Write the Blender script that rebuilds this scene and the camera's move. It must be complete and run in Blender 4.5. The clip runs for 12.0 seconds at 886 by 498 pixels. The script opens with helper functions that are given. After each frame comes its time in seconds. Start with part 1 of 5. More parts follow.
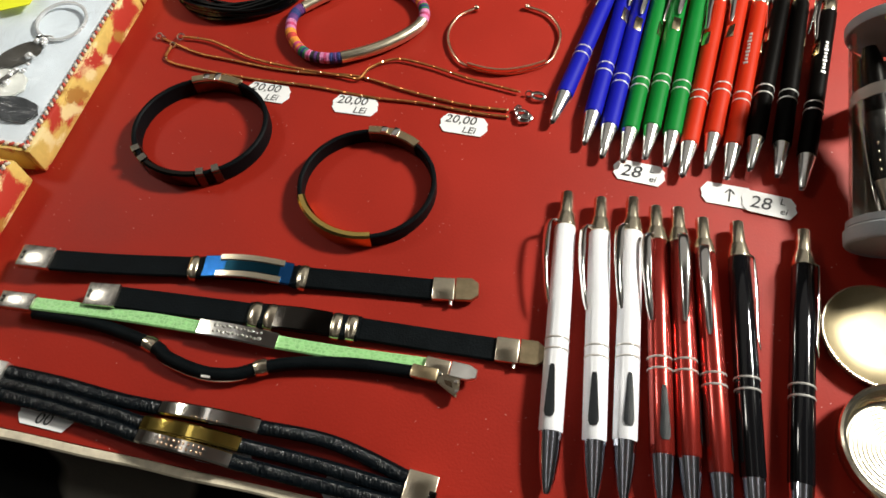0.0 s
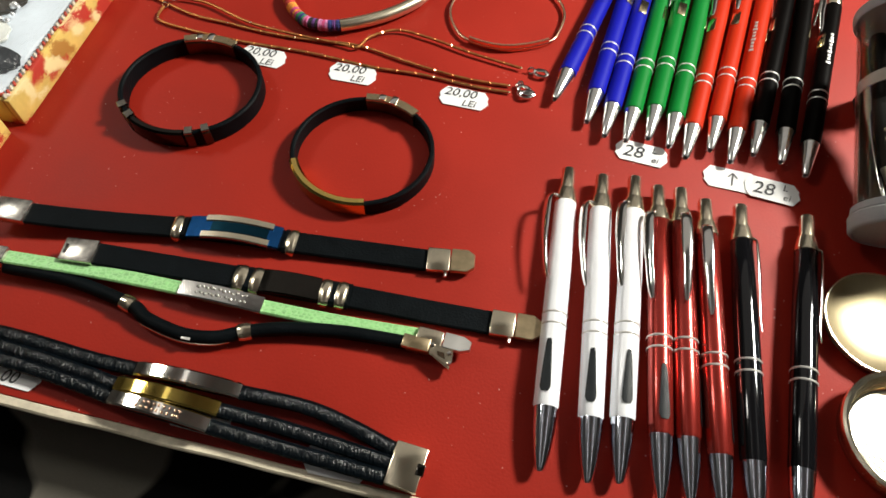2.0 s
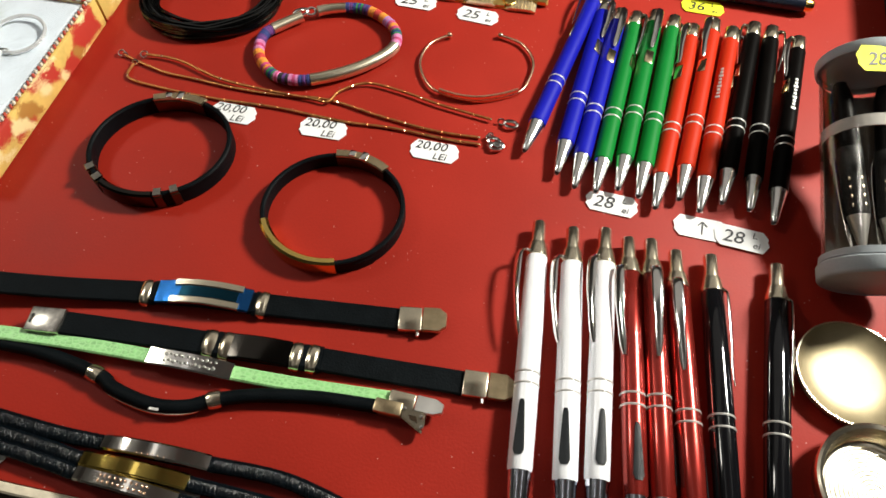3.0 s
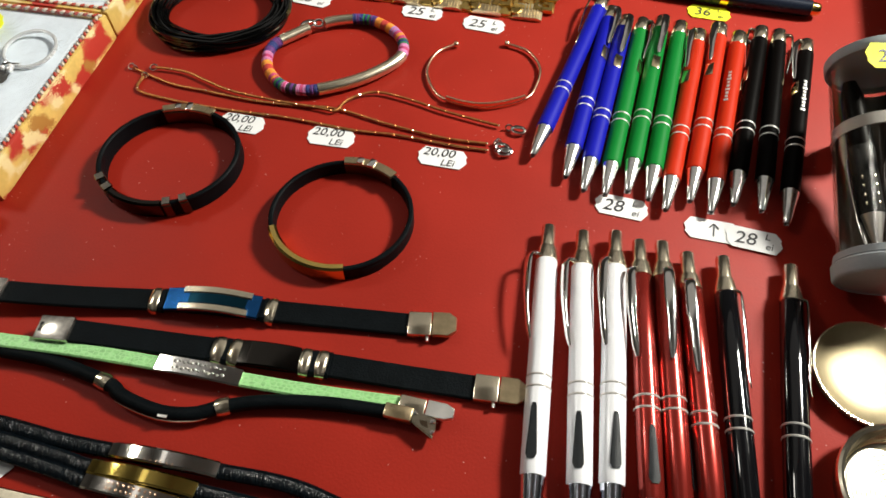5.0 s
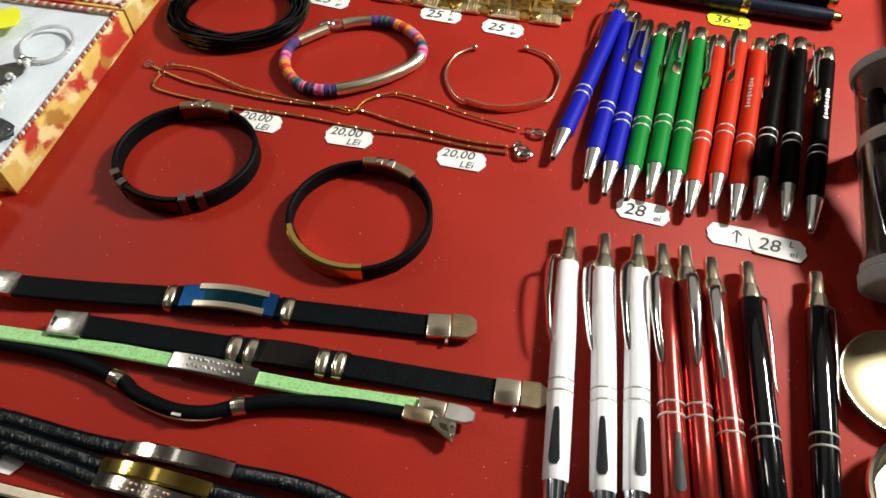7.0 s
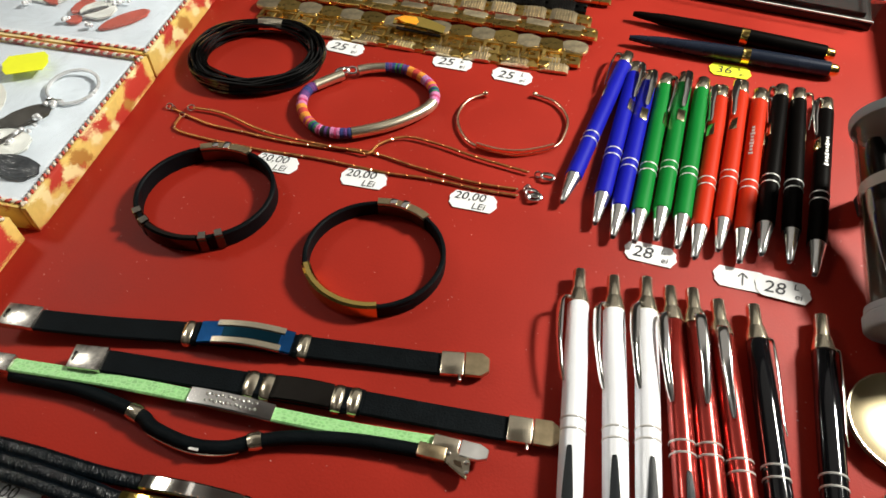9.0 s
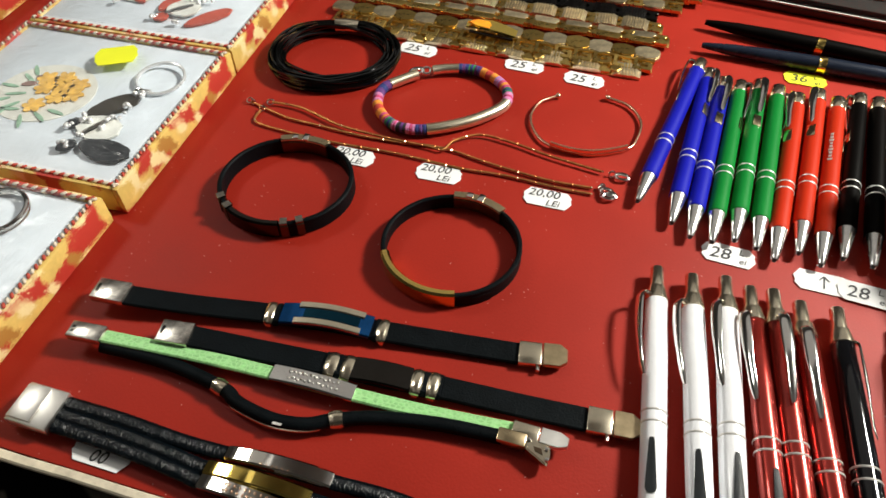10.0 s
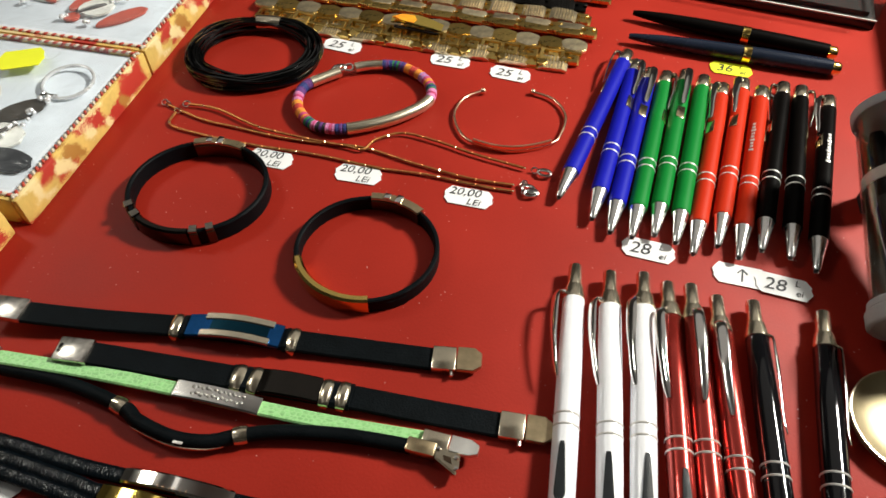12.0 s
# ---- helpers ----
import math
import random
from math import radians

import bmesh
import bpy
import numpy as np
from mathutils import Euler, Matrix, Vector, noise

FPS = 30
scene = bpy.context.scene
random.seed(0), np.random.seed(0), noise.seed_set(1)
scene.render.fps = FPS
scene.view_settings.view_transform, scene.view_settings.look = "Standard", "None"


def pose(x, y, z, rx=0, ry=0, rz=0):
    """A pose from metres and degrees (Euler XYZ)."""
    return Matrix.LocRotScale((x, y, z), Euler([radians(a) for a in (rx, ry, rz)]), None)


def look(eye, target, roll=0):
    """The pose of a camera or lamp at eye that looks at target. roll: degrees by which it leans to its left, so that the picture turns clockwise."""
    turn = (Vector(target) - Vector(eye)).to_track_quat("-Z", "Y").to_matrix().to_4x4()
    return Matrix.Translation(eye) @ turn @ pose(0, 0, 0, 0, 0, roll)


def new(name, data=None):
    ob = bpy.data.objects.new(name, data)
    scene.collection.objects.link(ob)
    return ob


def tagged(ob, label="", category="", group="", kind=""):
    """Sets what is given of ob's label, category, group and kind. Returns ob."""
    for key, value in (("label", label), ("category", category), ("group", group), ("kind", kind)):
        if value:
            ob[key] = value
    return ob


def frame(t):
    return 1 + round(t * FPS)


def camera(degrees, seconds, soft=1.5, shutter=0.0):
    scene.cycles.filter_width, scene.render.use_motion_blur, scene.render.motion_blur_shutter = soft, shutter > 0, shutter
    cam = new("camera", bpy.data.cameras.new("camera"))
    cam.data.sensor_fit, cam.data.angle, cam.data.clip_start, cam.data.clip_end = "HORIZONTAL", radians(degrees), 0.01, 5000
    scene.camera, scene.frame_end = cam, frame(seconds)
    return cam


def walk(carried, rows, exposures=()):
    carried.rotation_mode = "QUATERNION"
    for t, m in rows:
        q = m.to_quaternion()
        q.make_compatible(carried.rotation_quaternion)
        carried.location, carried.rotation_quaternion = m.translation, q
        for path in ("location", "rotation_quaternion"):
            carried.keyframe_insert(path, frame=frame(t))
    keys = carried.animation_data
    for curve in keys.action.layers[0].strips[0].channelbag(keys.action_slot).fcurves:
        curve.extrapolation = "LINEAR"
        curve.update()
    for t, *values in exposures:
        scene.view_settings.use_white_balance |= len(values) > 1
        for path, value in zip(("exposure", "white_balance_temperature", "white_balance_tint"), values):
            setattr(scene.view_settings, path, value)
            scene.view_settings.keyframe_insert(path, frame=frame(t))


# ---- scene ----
cam = camera(65.65, 12.0, soft=1.6)
PATH = [
    (0, (0.0139, -0.2411, 0.2827), (0.0021, -0.0782, 0.0), -4.47),
    (0.3, (0.0260, -0.2367, 0.2794), (0.0244, -0.0798, 0.0), -3.17),
    (0.5, (0.0337, -0.2359, 0.2801), (0.0361, -0.0800, 0.0), -2.99),
    (0.8, (0.0413, -0.2345, 0.2807), (0.0478, -0.0781, 0.0), -2.89),
    (1, (0.0397, -0.2378, 0.2757), (0.0485, -0.0859, 0.0), -1.71),
    (1.2, (0.0257, -0.2388, 0.2674), (0.0358, -0.0901, 0.0), 1.35),
    (1.5, (0.0147, -0.2445, 0.2729), (0.0134, -0.0839, 0.0), -0.34),
    (1.8, (0.0099, -0.2496, 0.2706), (0.0037, -0.0907, 0.0), -0.95),
    (2, (0.0064, -0.2517, 0.2641), (0.0044, -0.0935, 0.0), 0.93),
    (2.2, (0.0030, -0.2537, 0.2660), (-0.0027, -0.0980, 0.0), 0.74),
    (2.5, (0.0085, -0.2476, 0.2657), (0.0030, -0.0917, 0.0), -0.36),
    (2.7, (0.0122, -0.2358, 0.2698), (0.0166, -0.0650, 0.0), 1.47),
    (4.3, (0.0168, -0.2498, 0.2746), (0.0027, -0.0698, 0.0), -4.48),
    (4.5, (0.0170, -0.2457, 0.2677), (0.0080, -0.0668, 0.0), -3.15),
    (4.8, (0.0144, -0.2459, 0.2670), (0.0105, -0.0638, 0.0), -1.61),
    (5, (0.0145, -0.2420, 0.2665), (0.0128, -0.0597, 0.0), -0.99),
    (5.5, (0.0155, -0.2480, 0.2622), (0.0148, -0.0593, 0.0), -0.28),
    (6, (0.0135, -0.2446, 0.2615), (0.0146, -0.0573, 0.0), 0.05),
    (6.2, (0.0088, -0.2459, 0.2592), (0.0103, -0.0572, 0.0), 0.50),
    (6.5, (0.0059, -0.2473, 0.2608), (0.0011, -0.0611, 0.0), -0.61),
    (7, (0.0056, -0.2437, 0.2598), (0.0039, -0.0588, 0.0), -0.00),
    (7.2, (0.0085, -0.2434, 0.2600), (0.0060, -0.0555, 0.0), -0.23),
    (8.8, (0.0004, -0.2494, 0.2617), (-0.0018, -0.0419, 0.0), 0.17),
    (9, (-0.0009, -0.2489, 0.2655), (-0.0025, -0.0349, 0.0), 0.64),
    (9.2, (-0.0072, -0.2524, 0.2582), (-0.0115, -0.0358, 0.0), 0.24),
    (9.5, (-0.0140, -0.2566, 0.2610), (-0.0278, -0.0387, 0.0), -1.37),
    (9.8, (-0.0201, -0.2593, 0.2617), (-0.0348, -0.0316, 0.0), -1.19),
    (10, (-0.0214, -0.2628, 0.2586), (-0.0397, -0.0413, 0.0), -0.66),
    (10.2, (-0.0173, -0.2644, 0.2581), (-0.0356, -0.0533, 0.0), -1.17),
    (10.5, (-0.0104, -0.2677, 0.2569), (-0.0317, -0.0631, 0.0), -2.44),
    (10.8, (-0.0024, -0.2601, 0.2565), (-0.0201, -0.0497, 0.0), -1.81),
    (11, (-0.0001, -0.2552, 0.2578), (-0.0176, -0.0381, 0.0), -2.43),
    (11.2, (0.0014, -0.2537, 0.2574), (-0.0159, -0.0347, 0.0), -2.65),
    (11.5, (0.0022, -0.2536, 0.2570), (-0.0143, -0.0331, 0.0), -2.05),
    (11.8, (0.0022, -0.2521, 0.2579), (-0.0074, -0.0346, 0.0), -0.47),
    (12, (0.0055, -0.2522, 0.2559), (0.0005, -0.0379, 0.0), 0.20),
]
walk(cam, [(t, look(eye, target, roll)) for t, eye, target, roll in PATH], [(0, 0.0), (1, 0.07), (2, 0.12), (2.7, 0.15), (4.3, 0.03), (7.2, 0.03), (9.5, 0.10), (12, 0.05)])

# ---- world and light: an indoor stall lit by two spotlights ----
world = bpy.data.worlds.new("hall_air")
scene.world = world
world.use_nodes = True
world.node_tree.nodes["Background"].inputs[0].default_value = (0.9, 0.95, 1.0, 1)
world.node_tree.nodes["Background"].inputs[1].default_value = 0.01
scene.view_settings.exposure = 0.0
LAMPS = (((-1.10, 0.50, 1.20), 4.9, 0.30), ((0.86, 0.25, 0.80), 25.0, 0.18))
LAMP_AIM = (0.0, 0.0, 0.0)


def area_lamp(name, eye, aim, size, power, colour=(1, 0.97, 0.87)):
    data = bpy.data.lights.new(name, "AREA")
    data.shape, data.size, data.energy, data.color = "DISK", size, power, colour
    ob = new(name, data)
    ob.matrix_world = look(eye, aim)
    return ob


for spot_eye, spot_power, spot_size in LAMPS:
    area_lamp("spot_light", spot_eye, LAMP_AIM, spot_size, spot_power)


PANEL_AT, PANEL_SIZE = (0.0, 1.75, 2.06), (3.2, 2.0)
panel_data = bpy.data.lights.new("ceiling_panel_light", "AREA")
panel_data.shape, panel_data.size, panel_data.size_y, panel_data.energy, panel_data.color = "RECTANGLE", *PANEL_SIZE, 5.4, (1, 0.95, 0.86)
new("ceiling_panel_light", panel_data).matrix_world = pose(*PANEL_AT)
TUBES = ((-0.80, -0.55, 1.80), (0.95, -0.55, 1.80))
TUBE_SIZE, TUBE_POWER = (0.12, 2.4), 0.8
for tube_at in TUBES:
    strip_data = bpy.data.lights.new("strip_light", "AREA")
    strip_data.shape, strip_data.size, strip_data.size_y, strip_data.energy, strip_data.color = "RECTANGLE", *TUBE_SIZE, TUBE_POWER, (1, 0.97, 0.92)
    new("strip_light", strip_data).matrix_world = pose(*tube_at)
    new("strip_light_upward", strip_data).matrix_world = pose(tube_at[0], tube_at[1], tube_at[2] + 0.045, 180)


# ---- materials ----
def material(name, colour, rough=0.5, metal=0.0, vary=0.15, scale=60.0, bump=0.1, bump_scale=400.0, coat=0.0, other=None, specular=0.5,
             per_piece=0.0):
    """A surface with broad and fine variation of its colour, uneven gloss and a fine relief."""
    m = bpy.data.materials.new(name)
    m.use_nodes = True
    nodes, links = m.node_tree.nodes, m.node_tree.links
    bsdf = nodes["Principled BSDF"]
    coord = nodes.new("ShaderNodeTexCoord")
    broad = nodes.new("ShaderNodeTexNoise")
    broad.inputs["Scale"].default_value, broad.inputs["Detail"].default_value = scale, 4
    fine = nodes.new("ShaderNodeTexNoise")
    fine.inputs["Scale"].default_value, fine.inputs["Detail"].default_value = bump_scale, 3
    ramp = nodes.new("ShaderNodeMix")
    ramp.data_type = "RGBA"
    dark = [c * (1 - vary) for c in colour] if other is None else other
    ramp.inputs[6].default_value, ramp.inputs[7].default_value = (*dark, 1), (*[min(1, c * (1 + vary)) for c in colour], 1)
    both = nodes.new("ShaderNodeMath")
    both.operation = "MULTIPLY_ADD"
    both.inputs[1].default_value = 0.35
    spread = nodes.new("ShaderNodeMapRange")
    spread.inputs[1].default_value, spread.inputs[2].default_value = 0.45, 0.95
    links.new(coord.outputs["Object"], broad.inputs["Vector"])
    links.new(coord.outputs["Object"], fine.inputs["Vector"])
    links.new(fine.outputs["Fac"], both.inputs[0])
    links.new(broad.outputs["Fac"], both.inputs[2])
    links.new(both.outputs[0], spread.inputs[0])
    links.new(spread.outputs[0], ramp.inputs[0])
    last = ramp.outputs[2]
    if per_piece:
        info, hsv = nodes.new("ShaderNodeObjectInfo"), nodes.new("ShaderNodeHueSaturation")
        value = nodes.new("ShaderNodeMapRange")
        value.inputs[3].default_value, value.inputs[4].default_value = 1 - per_piece, 1 + per_piece
        links.new(info.outputs["Random"], value.inputs[0])
        links.new(value.outputs[0], hsv.inputs["Value"])
        links.new(last, hsv.inputs["Color"])
        last = hsv.outputs[0]
    links.new(last, bsdf.inputs["Base Color"])
    gloss = nodes.new("ShaderNodeMapRange")
    gloss.inputs[3].default_value, gloss.inputs[4].default_value = rough * 0.8, min(1, rough * 1.25)
    links.new(broad.outputs["Fac"], gloss.inputs[0])
    links.new(gloss.outputs[0], bsdf.inputs["Roughness"])
    bsdf.inputs["Metallic"].default_value = metal
    bsdf.inputs["Specular IOR Level"].default_value = specular
    bsdf.inputs["Coat Weight"].default_value, bsdf.inputs["Coat Roughness"].default_value = coat, 0.08
    if bump:
        b = nodes.new("ShaderNodeBump")
        b.inputs["Strength"].default_value, b.inputs["Distance"].default_value = bump, 0.0004
        links.new(fine.outputs["Fac"], b.inputs["Height"])
        links.new(b.outputs[0], bsdf.inputs["Normal"])
    return m


def board_material():
    """Red card: soft fibre relief, faint blotches, pale lint specks."""
    m = material("red_card", (0.305, 0.0165, 0.0078), 0.52, 0, 0.16, 14, 0.16, 900, specular=0.2)
    nodes, links = m.node_tree.nodes, m.node_tree.links
    bsdf = nodes["Principled BSDF"]
    was = bsdf.inputs["Base Color"].links[0].from_socket
    cells = nodes.new("ShaderNodeTexVoronoi")
    cells.inputs["Scale"].default_value = 240
    spot = nodes.new("ShaderNodeMapRange")
    spot.inputs[1].default_value, spot.inputs[2].default_value = 0.070, 0.035
    gate = nodes.new("ShaderNodeTexNoise")
    gate.inputs["Scale"].default_value = 22
    few = nodes.new("ShaderNodeMapRange")
    few.inputs[1].default_value, few.inputs[2].default_value = 0.45, 0.52
    both = nodes.new("ShaderNodeMath")
    both.operation = "MULTIPLY"
    mix = nodes.new("ShaderNodeMix")
    mix.data_type = "RGBA"
    mix.inputs[7].default_value = (0.75, 0.45, 0.4, 1)
    coord = nodes.new("ShaderNodeTexCoord")
    links.new(coord.outputs["Object"], cells.inputs["Vector"])
    links.new(coord.outputs["Object"], gate.inputs["Vector"])
    links.new(cells.outputs["Distance"], spot.inputs[0])
    links.new(gate.outputs["Fac"], few.inputs[0])
    links.new(spot.outputs[0], both.inputs[0])
    links.new(few.outputs[0], both.inputs[1])
    links.new(both.outputs[0], mix.inputs[0])
    links.new(was, mix.inputs[6])
    links.new(mix.outputs[2], bsdf.inputs["Base Color"])
    return m


def floral_paper():
    """Straw-yellow wrapping paper with red blotches and dark stems."""
    m = material("floral_paper", (0.70, 0.48, 0.13), 0.6, 0, 0.15, 90, 0.1)
    nodes, links = m.node_tree.nodes, m.node_tree.links
    bsdf = nodes["Principled BSDF"]
    was = bsdf.inputs["Base Color"].links[0].from_socket
    coord = nodes.new("ShaderNodeTexCoord")
    wobble = nodes.new("ShaderNodeTexNoise")
    wobble.inputs["Scale"].default_value, wobble.inputs["Detail"].default_value = 75, 0
    bent = nodes.new("ShaderNodeMix")
    bent.data_type = "RGBA"
    bent.inputs[0].default_value = 0.005
    links.new(coord.outputs["Object"], bent.inputs[6])
    links.new(wobble.outputs["Color"], bent.inputs[7])
    for cell_scale, low, high, tint in ((62, 0.64, 0.65, (0.46, 0.035, 0.02)), (90, 0.90, 0.91, (0.42, 0.20, 0.04)), (110, 0.80, 0.81, (0.84, 0.68, 0.34))):
        n = nodes.new("ShaderNodeTexVoronoi")
        n.inputs["Scale"].default_value = cell_scale
        parts = nodes.new("ShaderNodeSeparateColor")
        r = nodes.new("ShaderNodeMapRange")
        r.inputs[1].default_value, r.inputs[2].default_value = low, high
        mix = nodes.new("ShaderNodeMix")
        mix.data_type = "RGBA"
        mix.inputs[7].default_value = (*tint, 1)
        links.new(bent.outputs[2], n.inputs["Vector"])
        links.new(n.outputs["Color"], parts.inputs[0])
        links.new(parts.outputs[0], r.inputs[0])
        links.new(r.outputs[0], mix.inputs[0])
        links.new(was, mix.inputs[6])
        was = mix.outputs[2]
    links.new(was, bsdf.inputs["Base Color"])
    return m


def clear_film(name, tint=(1, 1, 1), gloss=0.06, bump=0.0, bump_scale=40.0, base=0.035, haze=0.0):
    """Thin clear plastic: see-through, with a Fresnel gloss and, where asked, a milky haze in uneven clouds."""
    m = bpy.data.materials.new(name)
    m.use_nodes = True
    nodes, links = m.node_tree.nodes, m.node_tree.links
    nodes.remove(nodes["Principled BSDF"])
    clear, shine, mix, facing = (nodes.new("ShaderNode" + k) for k in ("BsdfTransparent", "BsdfGlossy", "MixShader", "LayerWeight"))
    steep, fresnel = nodes.new("ShaderNodeMath"), nodes.new("ShaderNodeMath")
    steep.operation, fresnel.operation = "POWER", "MULTIPLY_ADD"
    steep.inputs[1].default_value, fresnel.inputs[1].default_value, fresnel.inputs[2].default_value = 4.0, 0.6, base
    links.new(facing.outputs["Facing"], steep.inputs[0])
    links.new(steep.outputs[0], fresnel.inputs[0])
    clear.inputs[0].default_value = (*tint, 1)
    shine.inputs["Roughness"].default_value = gloss
    if bump:
        n, b = nodes.new("ShaderNodeTexNoise"), nodes.new("ShaderNodeBump")
        n.inputs["Scale"].default_value = bump_scale
        b.inputs["Strength"].default_value, b.inputs["Distance"].default_value = bump, 0.004
        links.new(n.outputs["Fac"], b.inputs["Height"])
        links.new(b.outputs[0], shine.inputs["Normal"])
        links.new(b.outputs[0], facing.inputs["Normal"])
    through_film = clear.outputs[0]
    if haze:
        milk, cloud, amount, blend = (nodes.new("ShaderNode" + k) for k in ("BsdfDiffuse", "TexNoise", "MapRange", "MixShader"))
        milk.inputs[0].default_value = (0.74, 0.78, 0.83, 1)
        cloud.inputs["Scale"].default_value, cloud.inputs["Detail"].default_value = 28, 3
        amount.inputs[1].default_value, amount.inputs[2].default_value = 0.3, 0.7
        amount.inputs[3].default_value, amount.inputs[4].default_value = haze * 0.45, haze * 1.5
        links.new(cloud.outputs["Fac"], amount.inputs[0])
        links.new(amount.outputs[0], blend.inputs[0])
        links.new(clear.outputs[0], blend.inputs[1])
        links.new(milk.outputs[0], blend.inputs[2])
        through_film = blend.outputs[0]
    links.new(fresnel.outputs[0], mix.inputs[0])
    links.new(through_film, mix.inputs[1])
    links.new(shine.outputs[0], mix.inputs[2])
    links.new(mix.outputs[0], nodes["Material Output"].inputs[0])
    return m


def leather_material():
    """Black wrapped leather with fine ridges across the strand."""
    m = material("black_wrapped_leather", (0.0022, 0.0040, 0.0058), 0.22, 0, 0.4, 300, 0, 900, specular=0.16)
    nodes, links = m.node_tree.nodes, m.node_tree.links
    bsdf = nodes["Principled BSDF"]
    coord, turn, lines, b = (nodes.new("ShaderNode" + k) for k in ("TexCoord", "Mapping", "TexNoise", "Bump"))
    turn.inputs["Rotation"].default_value = (0, 0, radians(15))
    turn.inputs["Scale"].default_value = (1700, 150, 150)
    lines.inputs["Scale"].default_value, lines.inputs["Detail"].default_value = 1.0, 2
    b.inputs["Strength"].default_value, b.inputs["Distance"].default_value = 1.0, 0.0008
    links.new(coord.outputs["Object"], turn.inputs["Vector"])
    links.new(turn.outputs[0], lines.inputs["Vector"])
    links.new(lines.outputs["Fac"], b.inputs["Height"])
    links.new(b.outputs[0], bsdf.inputs["Normal"])
    return m


def snake_material():
    """Pale green snakeskin: small scales with paler raised rims."""
    m = material("pale_green_snake_leather", (0.26, 0.56, 0.21), 0.40, 0, 0.25, 450, 0, 700)
    nodes, links = m.node_tree.nodes, m.node_tree.links
    bsdf = nodes["Principled BSDF"]
    was = bsdf.inputs["Base Color"].links[0].from_socket
    coord, turn, cells, rim, mix, b = (nodes.new("ShaderNode" + k) for k in ("TexCoord", "Mapping", "TexVoronoi", "MapRange", "Mix", "Bump"))
    turn.inputs["Rotation"].default_value = (0, 0, radians(9))
    turn.inputs["Scale"].default_value = (430, 640, 250)
    cells.feature = "DISTANCE_TO_EDGE"
    cells.inputs["Scale"].default_value = 1.0
    rim.inputs[1].default_value, rim.inputs[2].default_value = 0.16, 0.03
    mix.data_type = "RGBA"
    mix.inputs[7].default_value = (0.33, 0.62, 0.27, 1)
    b.inputs["Strength"].default_value, b.inputs["Distance"].default_value = 0.35, 0.0004
    links.new(coord.outputs["Object"], turn.inputs["Vector"])
    links.new(turn.outputs[0], cells.inputs["Vector"])
    links.new(cells.outputs["Distance"], rim.inputs[0])
    links.new(rim.outputs[0], mix.inputs[0])
    links.new(was, mix.inputs[6])
    links.new(mix.outputs[2], bsdf.inputs["Base Color"])
    links.new(cells.outputs["Distance"], b.inputs["Height"])
    links.new(b.outputs[0], bsdf.inputs["Normal"])
    return m


def cloth_material():
    """Dark patterned cloth below the board."""
    m = material("dark_cloth", (0.003, 0.003, 0.003), 0.95, 0, 0.3, 40, 0.5, 700, specular=0.1)
    nodes, links = m.node_tree.nodes, m.node_tree.links
    bsdf = nodes["Principled BSDF"]
    was = bsdf.inputs["Base Color"].links[0].from_socket
    coord, n, r, mix = (nodes.new("ShaderNode" + k) for k in ("TexCoord", "TexNoise", "MapRange", "Mix"))
    mix.data_type = "RGBA"
    mix.inputs[7].default_value = (0.13, 0.12, 0.10, 1)
    n.inputs["Scale"].default_value, n.inputs["Distortion"].default_value = 16, 0.8
    r.inputs[1].default_value, r.inputs[2].default_value = 0.49, 0.52
    links.new(coord.outputs["Object"], n.inputs["Vector"])
    links.new(n.outputs["Fac"], r.inputs[0])
    links.new(r.outputs[0], mix.inputs[0])
    links.new(was, mix.inputs[6])
    links.new(mix.outputs[2], bsdf.inputs["Base Color"])
    return m


RED_CARD = board_material()
CREAM_EDGE = material("cream_card_edge", (0.62, 0.55, 0.42), 0.8, 0, 0.25, 120, 0.4)
CLOTH = cloth_material()
FLORAL = floral_paper()
CHROME = material("chrome", (0.82, 0.80, 0.77), 0.11, 1, 0.05, 80, 0.02)
STEEL = material("polished_steel", (0.80, 0.71, 0.54), 0.2, 1, 0.10, 90, 0.06, 500)
SATIN_STEEL = material("satin_steel", (0.82, 0.80, 0.76), 0.34, 1, 0.06, 90, 0.08, 500)
TUBE_METAL = material("pale_satin_silver", (0.93, 0.83, 0.63), 0.3, 1, 0.08, 120, 0.1)
LID_METAL = material("soft_champagne_metal", (0.33, 0.275, 0.165), 0.47, 0.70, 0.10, 90, 0.08)
END_STEEL = material("scuffed_end_steel", (0.60, 0.57, 0.52), 0.24, 1, 0.35, 260, 0.15, 500)
CLASP_STEEL = material("warm_clasp_steel", (0.56, 0.44, 0.27), 0.28, 1, 0.2, 160, 0.1)
BEAD_STEEL = material("dark_bead_steel", (0.30, 0.27, 0.23), 0.22, 1, 0.3, 160, 0.1)
NOSE_SILVER = material("satin_nose_silver", (0.82, 0.81, 0.79), 0.22, 1, 0.12, 160, 0.08)
# Dim reflections on clasp and bead faces, put into the steel's colour.
SHADED_STEEL = material("shaded_clasp_steel", (0.11, 0.075, 0.05), 0.36, 1, 0.2, 120, 0.1)
SMOKED_CHROME = material("smoked_chrome", (0.70, 0.73, 0.82), 0.09, 1, 0.1, 90, 0.02)
MIRROR_STEEL = material("mirror_steel", (0.78, 0.74, 0.68), 0.07, 1, 0.05, 80, 0.02)
MIRROR_GOLD = material("mirror_gold", (0.90, 0.66, 0.16), 0.07, 1, 0.05, 80, 0.02)
CHAMPAGNE = material("champagne_metal", (0.88, 0.81, 0.64), 0.21, 1, 0.06, 60, 0.04)
